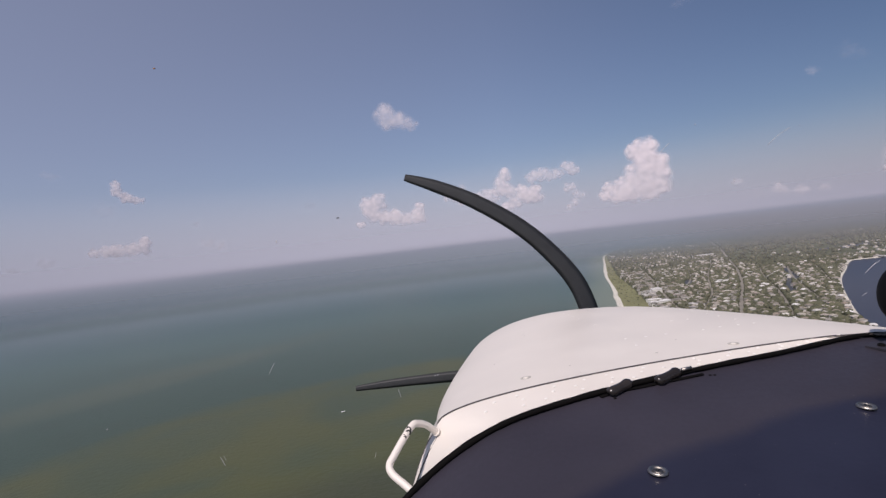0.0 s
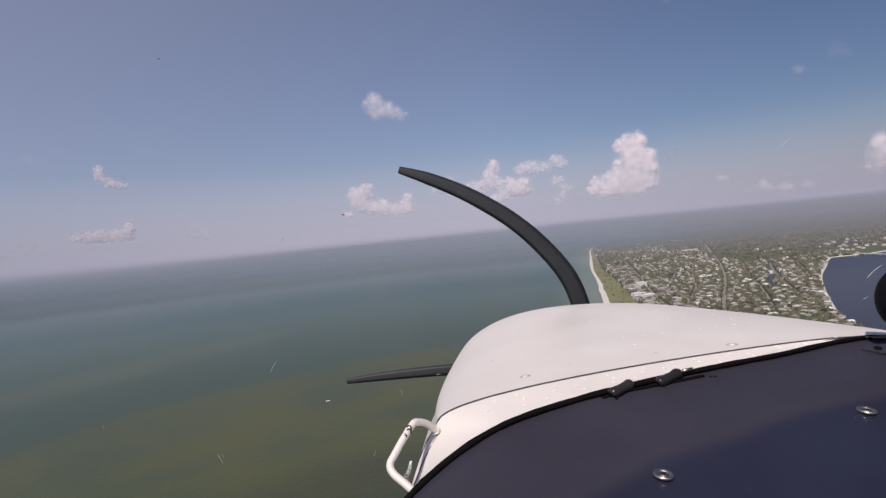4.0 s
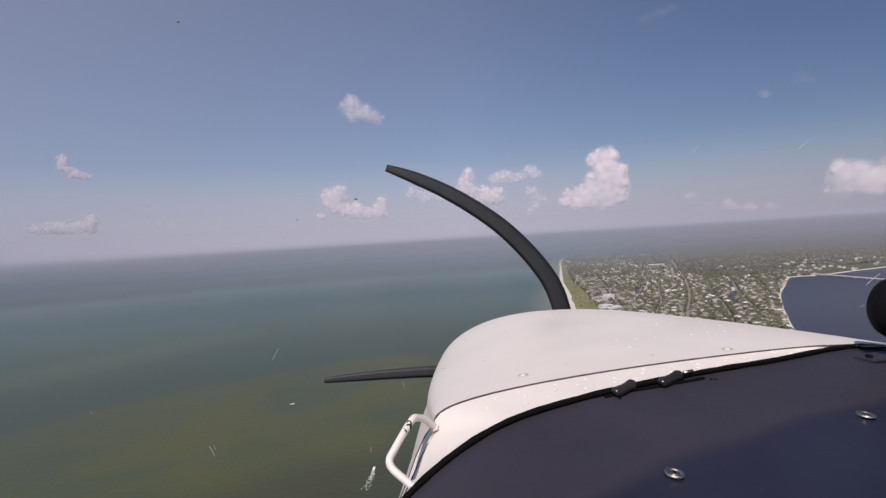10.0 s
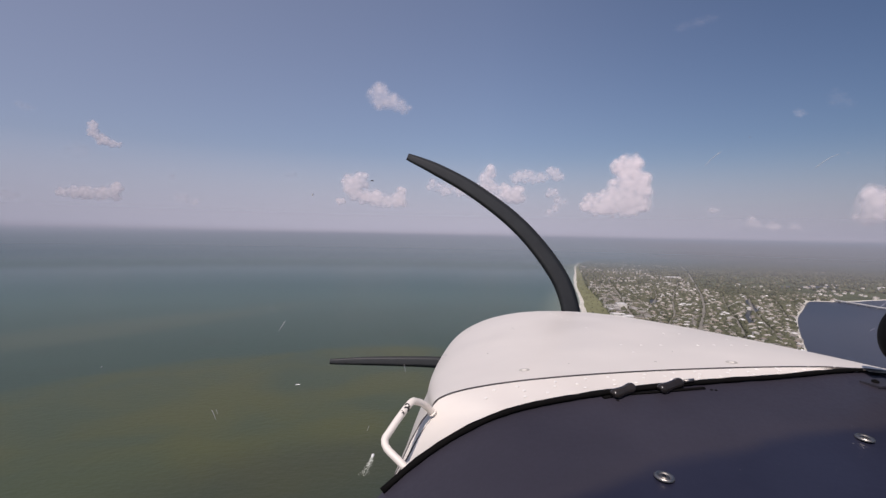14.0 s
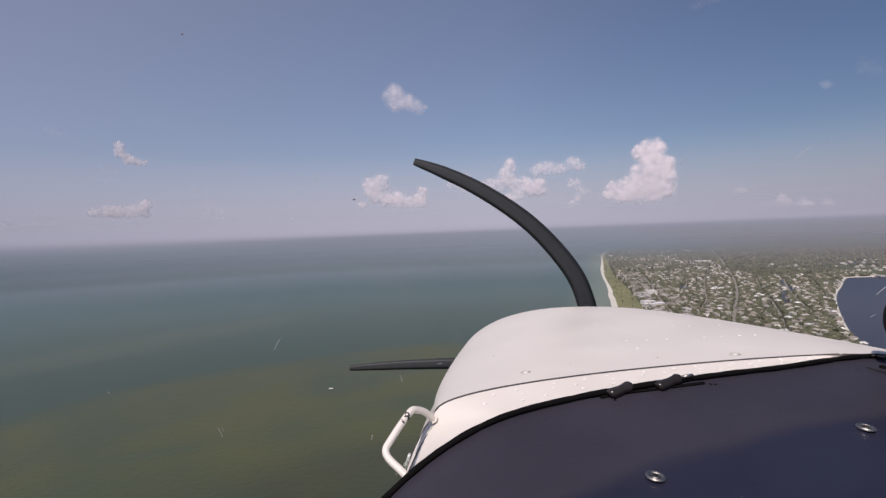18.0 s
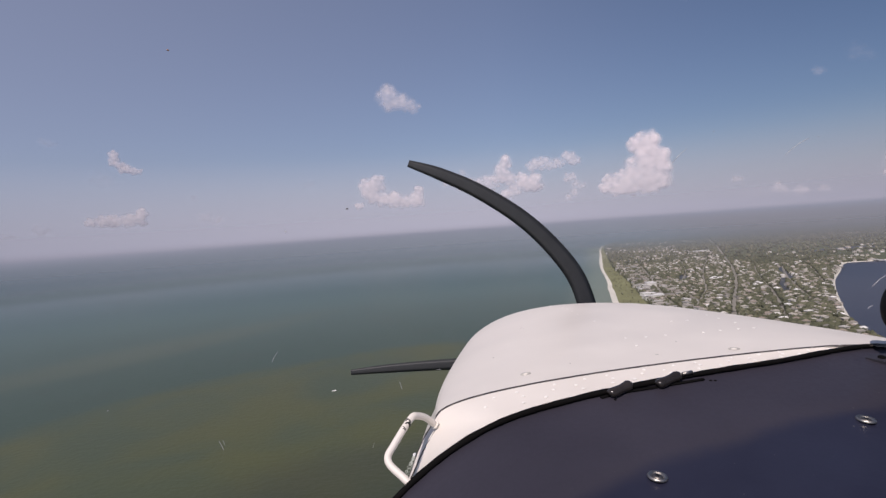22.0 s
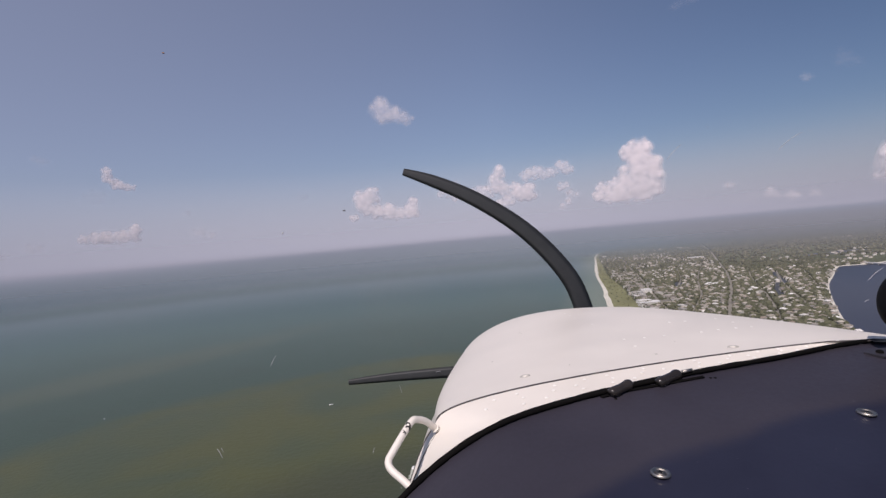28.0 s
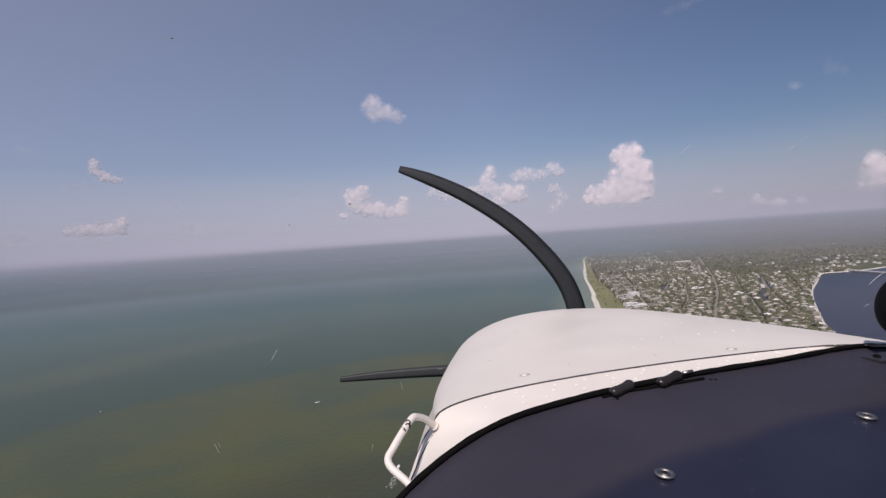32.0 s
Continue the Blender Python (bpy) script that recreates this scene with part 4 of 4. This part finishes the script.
obj("seam", grid_mesh("seam", gap_rows), SEAM, aircraft, "dark sealed joint line")


def edge(th):
    p = skin(0, th)
    return Vector((p.x, p.y - set_back(th), p.z))


def shelf(th, s):
    """A place on the glareshield, s metres behind its front edge."""
    p = edge(th)
    wave = 0.0022 * noise.noise((p.x * 6, s * 9, 1.0)) * min(1, s * 12)
    fold = (s - 0.0967 + 0.107 * (p.x - 0.224)) / 0.016          # a soft crease runs aslant over the vinyl
    crease = -0.003 * (0.5 + 0.5 * math.tanh(fold)) + 0.0016 * math.exp(-fold * fold * 0.3)
    return Vector((p.x, p.y - s, p.z - 0.004 - 0.18 * s + wave + crease))


BEND, BEND_SHORE = radians(26), radians(13)
FLANK = ((0.026, -0.0014, -0.0132), (0.0479, -0.0029, -0.0279), (0.0631, -0.0089, -0.0388), (0.0706, -0.0149, -0.0476), (0.09, -0.025, -0.075), (0.12, -0.035, -0.13))


def lip_row(s):
    """One line across the glareshield, s metres behind its edge, with the flanks that fall away to both sides."""
    top = [shelf(BEND + (math.pi - BEND - BEND_SHORE) * k / 60, s) for k in range(61)]
    left = [top[0] + Vector((-dx, dy, dz)) for dx, dy, dz in FLANK]
    right = [top[-1] + Vector(d) for d in FLANK]
    row = left[::-1] + top + right
    for sweep in range(8):                       # eases the bends at both shoulders
        for k in list(range(2, 16)) + list(range(len(row) - 16, len(row) - 2)):
            row[k] = row[k] * 0.5 + (row[k - 1] + row[k + 1]) * 0.25
    return row


def along(line, count):
    """A line laid out anew with evenly spaced places."""
    p = np.array([tuple(q) for q in line])
    run = np.concatenate([[0], np.cumsum(np.linalg.norm(np.diff(p, axis=0), axis=1))])
    return np.stack([np.interp(np.linspace(0, run[-1], count), run, p[:, k]) for k in range(3)], 1)


# the strip between the seam and the windscreen seal, with its left flank
seam_row = with_sides([[skin(0, th) for th in THS]])[0]
seam_line, lip_line = along(seam_row[1:6 + 49], 140), along(lip_row(0.0)[:len(FLANK) + 48], 140)
across = [np.vstack([seam_line * (1 - k) + lip_line * k + np.array([0, -0.0025 * (1 - k), 0])]) for k in (0, 0.25, 0.5, 0.75, 1.0)]
boot_cowl = obj("boot_cowl", grid_mesh("boot_cowl", across), PAINT, aircraft, "white riveted metal strip before the windscreen")
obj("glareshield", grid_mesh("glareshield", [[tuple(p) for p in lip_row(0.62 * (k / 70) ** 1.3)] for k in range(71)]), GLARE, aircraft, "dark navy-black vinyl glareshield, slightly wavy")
part("windscreen_seal", tube([tuple(p + Vector((0, -0.0015, 0.0022))) for p in lip_row(0.0)[2:-2]], lambda t: (0.0029 - 0.0007 * min(1, t * 1.7)) * (1 + 0.22 * noise.noise((t * 90, 0.3, 0.7))), 10, 0.95, 2), RUBBER, aircraft, "black rubber windscreen seal")


# rivets
def dome(r, h, sides=8):
    bm = bmesh.new()
    rings = [[bm.verts.new((r * k * math.cos(2 * math.pi * i / sides), r * k * math.sin(2 * math.pi * i / sides), z)) for i in range(sides)] for k, z in ((1, -h * 0.3), (0.9, h * 0.6), (0.5, h))]
    for a, b in zip(rings, rings[1:]):
        for i in range(sides):
            bm.faces.new((a[i], a[(i + 1) % sides], b[(i + 1) % sides], b[i]))
    bm.faces.new(rings[-1])
    return bm


GRIME = plain("grey_grime", (0.42, 0.4, 0.365), 0.7, grain=400, vary=0.3)
RIVET = plain("rivet_paint", (0.79, 0.76, 0.72), 0.35, grain=80, vary=0.08)
rivet_mesh = bpy.data.meshes.new("rivet")
bm = dome(0.0016, 0.00045, 10)
bm.to_mesh(rivet_mesh)
bm.free()
rivet_mesh.materials.append(RIVET)


def on_skin(u, th):
    p = skin(u, th)
    a, b = skin(u, th + 0.02) - p, skin(min(u + 0.02, 1), th) - p
    nrm = a.cross(b)
    nrm = nrm if nrm.z > 0 else -nrm
    return Matrix.Translation(p) @ nrm.normalized().to_track_quat("Z", "Y").to_matrix().to_4x4()


def rivet(m, owner):
    o = new("rivet", rivet_mesh)
    o.parent = owner
    o.matrix_basis = m


for k in range(27):
    j = 32 + 2 * k + (k * k) % 3
    for back in ((0.25, 0.66) if k % 2 else (0.45,)):
        a, b = Vector(seam_line[j]), Vector(lip_line[j])
        n = (Vector(seam_line[j + 1]) - a).cross(b - a)
        n = n if n.z > 0 else -n
        rivet(Matrix.Translation(a.lerp(b, back) + Vector((0, 0, 0.0006))) @ n.normalized().to_track_quat("Z", "Y").to_matrix().to_4x4(), boot_cowl)
flank_line = [Vector(seam_line[j]).lerp(Vector(lip_line[j]), 0.13) + Vector((-0.0004, -0.0012, 0.0004)) for j in range(3, 28, 3)]
part("joint_line", tube([tuple(p) for p in flank_line], lambda t: 0.0008 * math.sqrt(max(0.05, 1 - t * t)), 8, 1.0, 3), SEAM, boot_cowl, "thin dark joint line down the flank")
for j in (9, 14, 20):
    a, b = Vector(seam_line[j]), Vector(lip_line[j])
    n = (Vector(seam_line[j + 1]) - a).cross(b - a)
    n = n if n.y < 0 else -n
    rivet(Matrix.Translation(a.lerp(b, 0.3) + n.normalized() * 0.0008) @ n.normalized().to_track_quat("Z", "Y").to_matrix().to_4x4(), boot_cowl)
for u, th in ((0.411, 70.3), (0.189, 68.3), (0.121, 67.3), (0.178, 71.4), (0.174, 74.5), (0.167, 79.8), (0.172, 82.3), (0.173, 84.6), (0.174, 86.4), (0.315, 81.4), (0.312, 83.7),
              (0.321, 87.9), (0.246, 87.2), (0.577, 90.0), (0.392, 88.8), (0.752, 72.1), (0.699, 72.2), (0.633, 71.7), (0.561, 71.0), (0.859, 71.0), (0.825, 95.1)):
    rivet(on_skin(u, radians(th)), cowling)
for u, th, size in ((0.508, 52.5, 0.0012), (0.48, 52.3, 0.0009), (0.495, 51.8, 0.001), (0.235, 37.6, 0.0014), (0.07, 52.9, 0.0009), (0.049, 67.2, 0.0016), (0.116, 73.4, 0.0009)):
    bm = dome(size, 0.0003, 9)
    for v in bm.verts:
        v.co.x *= 1 + 0.5 * noise.noise((v.co.y * 1500, u * 9, 0.5))
        v.co.y *= 1 + 0.5 * noise.noise((v.co.x * 1500, u * 9, 2.5))
    part("speck", bm, GRIME, cowling, "small grey speck of dirt").matrix_basis = on_skin(u, radians(th))


def ring(r0, r1, h, sides=24):
    """A dished washer."""
    prof = ((r1, 0), (r1, h * 0.4), ((r0 + r1) / 2 + (r1 - r0) * 0.15, h), (r0, h * 0.75), (r0 * 0.9, h * 0.1))
    bm = bmesh.new()
    rings = [[bm.verts.new((r * math.cos(2 * math.pi * i / sides), r * math.sin(2 * math.pi * i / sides), z)) for i in range(sides)] for r, z in prof]
    for a, b in zip(rings, rings[1:]):
        for i in range(sides):
            bm.faces.new((a[i], a[(i + 1) % sides], b[(i + 1) % sides], b[i]))
    bm.faces.new(rings[-1])
    return bm


for u, th in ((0.0565, 42.67), (0.03, 77.0)):
    mark = part("fastener", ring(0.0042, 0.0055, 0.0006), GRIME, cowling, "round flush quarter-turn fastener with a grey rim")
    mark.matrix_basis = on_skin(u, radians(th))
    head = part("screw_head", dome(0.0026, 0.0007, 14), PAINT, mark)
    head.location.z = 0.0002


def shelf_at(x, y):
    """The glareshield's surface over a place in the plan."""
    lo, hi = 0.0, math.pi
    for k in range(50):
        mid = (lo + hi) / 2
        lo, hi = (mid, hi) if skin(0, mid).x < x else (lo, mid)
    return shelf(lo, edge(lo).y - y)


SHELF_TILT = pose(0, 0, 0, 10.2, -9, 0)
for x, y in ((0.1824, 0.3396), (0.3581, 0.3752)):
    w = part("washer", ring(0.005, 0.0073, 0.0019), STEEL, aircraft, "bright steel cup washer")
    w.matrix_basis = Matrix.Translation(shelf_at(x, y) + Vector((0, 0, 0.0006))) @ pose(0, 0, 0, 4, -2, 0) @ Matrix.Scale(0.9, 4)
    bm = dome(0.0041, 0.0012, 16)
    head = part("screw", bm, SCUFFED_STEEL, w, "dull slotted screw head")
    head.location.z = 0.0004
    bm = box(box(bmesh.new(), -0.002, 0.002, -0.0004, 0.0004, 0.0011, 0.0016), -0.0004, 0.0004, -0.002, 0.002, 0.0011, 0.0016)
    part("screw_slot", bm, RUBBER, w, smooth=False)

# two plastic defroster knobs in their slot: a drooping foot, a neck and a round head
def knob_width(t):
    round_end = math.sqrt(max(0.02, 1 - max(0, (t - 0.78) / 0.22, (0.2 - t) / 0.2) ** 2))
    return (0.0046 - 0.0005 * math.exp(-((t - 0.58) / 0.16) ** 2) + 0.0005 * math.exp(-((t - 0.86) / 0.1) ** 2)) * round_end


for (xa, ya), (xb, yb) in (((0.1929, 0.4443), (0.2083, 0.4514)), ((0.2372, 0.4499), (0.2544, 0.4575))):
    a, b = shelf_at(xa, ya) + Vector((0, 0, 0.0042)), shelf_at(xb, yb) + Vector((0, 0, 0.0048))
    d = b - a
    ways = [a - d * 0.26 - Vector((0, 0, 0.0014)), a - d * 0.14, a + d * 0.12, a + d * 0.5, a + d * 0.88, b + d * 0.2]
    knob = part("knob", tube([tuple(p) for p in ways], knob_width, 18, 0.95, 10), KNOB, aircraft, "glossy brown-black plastic slide knob")
slot = [shelf_at(x, y) + Vector((0, 0, 0.0008)) for x, y in ((0.1816, 0.4448), (0.2004, 0.4486), (0.2312, 0.4506), (0.2771, 0.4551))]
part("slot", tube([tuple(p) for p in slot], 0.0022, 8, 0.4, 4), RUBBER, aircraft, "dark slot in the glareshield")
stub = [shelf_at(x, y) + Vector((0, 0, 0.0062)) for x, y in ((0.259, 0.4575), (0.2685, 0.459))]
part("stub", tube([tuple(p) for p in stub], 0.0015, 10, 1.0, 2), STEEL, aircraft, "short dull metal stub of the slide")
for x, y in ((0.2824, 0.4526), (0.286, 0.4518), (0.1924, 0.4398), (0.1831, 0.4526)):
    o = part("small_hole", dome(0.0014, 0.0006), RUBBER, aircraft)
    o.matrix_basis = Matrix.Translation(shelf_at(x, y)) @ SHELF_TILT

# bracket plate and the black post beside it
bm = bmesh.new()
plate = [bm.verts.new((0.016 * px, 0.009 * py, 0)) for px, py in ((-1, 0.6), (-0.5, -0.9), (1.3, -0.9), (1.3, 0.9), (-0.7, 0.9))]
f = bm.faces.new(plate)
ext = bmesh.ops.extrude_face_region(bm, geom=[f])
bmesh.ops.translate(bm, verts=[v for v in ext["geom"] if isinstance(v, bmesh.types.BMVert)], vec=(0, 0, 0.002))
bmesh.ops.recalc_face_normals(bm, faces=bm.faces)
pl = part("bracket_plate", bm, PLATE, aircraft, "small flat dark grey bracket plate", smooth=False)
pl.matrix_basis = Matrix.Translation(shelf_at(0.4597, 0.468) + Vector((0, 0, 0.0015))) @ SHELF_TILT
o = part("screw", dome(0.0034, 0.002, 14), RUBBER, pl, "black screw head")
o.location = (-0.004, 0.001, 0.002)
profile = [(0.006, -0.006), (0.006, 0.026)] + [(0.03 * math.sin(math.pi * k / 16) ** 0.75, 0.055 - 0.027 * math.cos(math.pi * k / 16)) for k in range(2, 17)]
housing = [[(r * math.cos(2 * math.pi * i / 28), 0.8 * r * math.sin(2 * math.pi * i / 28), z) for i in range(28)] for r, z in profile]
compass = obj("compass", grid_mesh("compass", housing, True, True), COMPASS, aircraft, "rounded black compass housing")
compass.matrix_basis = Matrix.Translation((0.4833, 0.46, -0.0438)) @ Matrix.Scale(1.13, 4) @ Matrix.Translation((0, 0, -0.055))

# grab handle on the left flank
hp = ((0.0490, 0.4909, -0.1770), (0.0434, 0.4873, -0.1717), (0.0355, 0.4805, -0.1643), (0.0280, 0.4742, -0.1609), (0.0233, 0.4695, -0.1608), (0.0153, 0.4596, -0.1696), (0.0077, 0.4495, -0.1798), (0.0043, 0.4442, -0.1852), (0.0069, 0.4384, -0.1901), (0.0180, 0.4295, -0.1961), (0.0300, 0.4200, -0.2030))
handle = part("handle", tube(hp, 0.0031, 14, 1.0, 5), PAINT, aircraft, "white painted tubular grab handle, chipped")
for k, (at, along_bar, size) in enumerate(((4.38, 0.0, 0.0027), (4.5, 0.0, 0.0025), (4.72, 0.0, 0.0024), (4.88, 0.0, 0.0015), (4.6, 0.0, 0.0016), (4.98, 0.0, 0.0011))):
    p = Vector(hp[4]).lerp(Vector(hp[5]), at - 4)
    face = Vector((-0.15 + 0.5 * math.sin(k * 2.4), -0.85, 0.3 + 0.4 * math.cos(k * 1.7))).normalized()
    bm = dome(size, 0.0003, 9)
    for v in bm.verts:
        v.co.x *= 1 + 0.35 * noise.noise((v.co.y * 900, k, 0.5))
        v.co.y *= 1 + 0.35 * noise.noise((v.co.x * 900, k, 2.5))
    chip = part("chip", bm, SCUFF, handle, "dark bare patch where paint has chipped")
    chip.matrix_basis = Matrix.Translation(p + face * 0.0028) @ face.to_track_quat("Z", "Y").to_matrix().to_4x4()

for end, inward in ((1, 0),):
    d = Vector(hp[inward]) - Vector(hp[end])
    foot = part("handle_foot", ring(0.0028, 0.0042, 0.001, 18), PAINT, handle, "white painted mounting flange")
    foot.matrix_basis = Matrix.Translation(Vector(hp[end]).lerp(Vector(hp[inward]), 0.35)) @ (-d).normalized().to_track_quat("Z", "Y").to_matrix().to_4x4()

# propeller
prop = part("propeller", dome(0.06, 0.05, 20), BLADE, aircraft, "matt black propeller at rest")
prop.matrix_basis = Matrix.Translation((CX, 1.27, -0.36)) @ pose(0, 0, 0, -90, 0, 0)


def blade(pts, widths, name="blade", label=""):
    P = smooth_line([(p[0], p[2]) for p in pts], 8)
    d = np.gradient(P, axis=0)
    d /= np.linalg.norm(d, axis=1)[:, None]
    nrm = np.stack([-d[:, 1], d[:, 0]], 1)
    w = np.interp(np.linspace(0, 1, len(P)), np.linspace(0, 1, len(widths)), widths)
    rows = []
    for (x, z), (nx, nz), k in zip(P, nrm, w):
        rows.append([(x + nx * a * k, 1.3 + t * k * 0.5, z + nz * a * k) for a, t in ((-0.5, 0.1), (-0.2, 0.16), (0.2, 0.12), (0.5, -0.1), (0.2, -0.12), (-0.2, -0.05))])
    me = grid_mesh(name, rows, True, True)
    ob = obj(name, me, BLADE, None, label)
    ob.parent = aircraft
    return ob


blade(((0.484, 1.3, -0.294), (0.477, 1.3, -0.224), (0.465, 1.3, -0.162), (0.428, 1.3, -0.087), (0.36, 1.3, -0.014), (0.28, 1.3, 0.047), (0.177, 1.3, 0.101), (0.084, 1.3, 0.135), (0.012, 1.3, 0.154)),
      (0.046, 0.05, 0.048, 0.046, 0.043, 0.04, 0.036, 0.03, 0.016), label="curved matt black propeller blade")
blade(((0.44, 1.3, -0.31), (0.293, 1.3, -0.313), (0.155, 1.3, -0.32), (0.067, 1.3, -0.328), (-0.02, 1.3, -0.338), (-0.099, 1.3, -0.349)), (0.03, 0.03, 0.027, 0.024, 0.02, 0.012), label="matt black propeller blade")


# windscreen: too clear to be seen but for its fine scratches
def screen(x, z):
    return Vector((x, 0.465 - 0.62 * (z + 0.1) - 0.22 * (x - 0.4) ** 2, z))


windscreen = tagged(new("windscreen"), "fine pale scratches on a clear acrylic windscreen", "windscreen")
windscreen.matrix_world = AIR


def mark_on_screen(way, length, lean, width=0.0003):
    """A scratch where a line of sight from the cabin meets the sheet."""
    w, k = Vector(way), 0.4
    for step in range(60):
        p = w * k
        k += 0.6 * (screen(p.x, p.z).y - p.y)
    p = w * (k - 0.001)
    a = Vector((math.cos(radians(lean)), 0, math.sin(radians(lean)))) * length / 2
    bend = Vector((0, 0, length * 0.06))
    part("scratch", tube([tuple(p - a), tuple(p + bend), tuple(p + a)], width, 6, 1.0, 3), SCRATCH, windscreen)


for way, length, lean, width in (((-0.191, 1.0, -0.005), 0.0014, 80, 0.0004), ((-0.293, 1.0, -0.404), 0.0085, -60, 0.00019), ((-0.289, 1.0, -0.398), 0.004, -66, 0.00014),
                                 ((-0.203, 1.0, -0.236), 0.009, 65, 0.00017), ((0.027, 1.0, -0.283), 0.0065, -70, 0.00014), ((-0.019, 1.0, -0.397), 0.005, 80, 0.00013),
                                 ((0.535, 1.0, 0.177), 0.014, 48, 0.00013), ((0.768, 1.0, 0.21), 0.02, 38, 0.00014), ((0.957, 1.0, -0.042), 0.016, 40, 0.0002),
                                 ((0.94, 1.0, -0.096), 0.005, 30, 0.00016), ((0.096, 1.0, -0.25), 0.004, 8, 0.00012), ((-0.492, 1.0, -0.344), 0.001, 40, 0.00032),
                                 ((0.6, 1.0, 0.228), 0.0008, 30, 0.0002), ((0.81, 1.0, 0.232), 0.0008, 30, 0.0002)):
    mark_on_screen(way, length, lean, width)
SMUDGE = smudge_material()
for way, size in (((0.124, 1.0, -0.194), 0.004), ((0.059, 1.0, -0.198), 0.003), ((-0.224, 1.0, -0.208), 0.0028)):
    w, k = Vector(way), 0.4
    for step in range(60):
        p = w * k
        k += 0.6 * (screen(p.x, p.z).y - p.y)
    bm = dome(size, 0.0002, 14)
    for v in bm.verts:
        v.co *= 1 + 0.3 * noise.noise((v.co.x * 700, v.co.y * 700, size * 900))
    o = part("smudge", bm, SMUDGE, windscreen, "faint pale smear on the acrylic")
    o.matrix_basis = Matrix.Translation(w * (k - 0.001)) @ Matrix.Rotation(radians(62), 4, "X")
o = part("speck", dome(0.0011, 0.0006), SCUFF, windscreen)
o.matrix_basis = Matrix.Translation(Vector((-0.085, 1.0, 0.04)) * 0.4)
INSECT = plain("dried_insect", (0.3, 0.14, 0.05), 0.7, grain=400)
o = part("speck", dome(0.0008, 0.0004), INSECT, windscreen, "tiny orange-brown dried insect")
o.matrix_basis = Matrix.Translation(Vector((-0.406, 1.0, 0.304)) * 0.33)
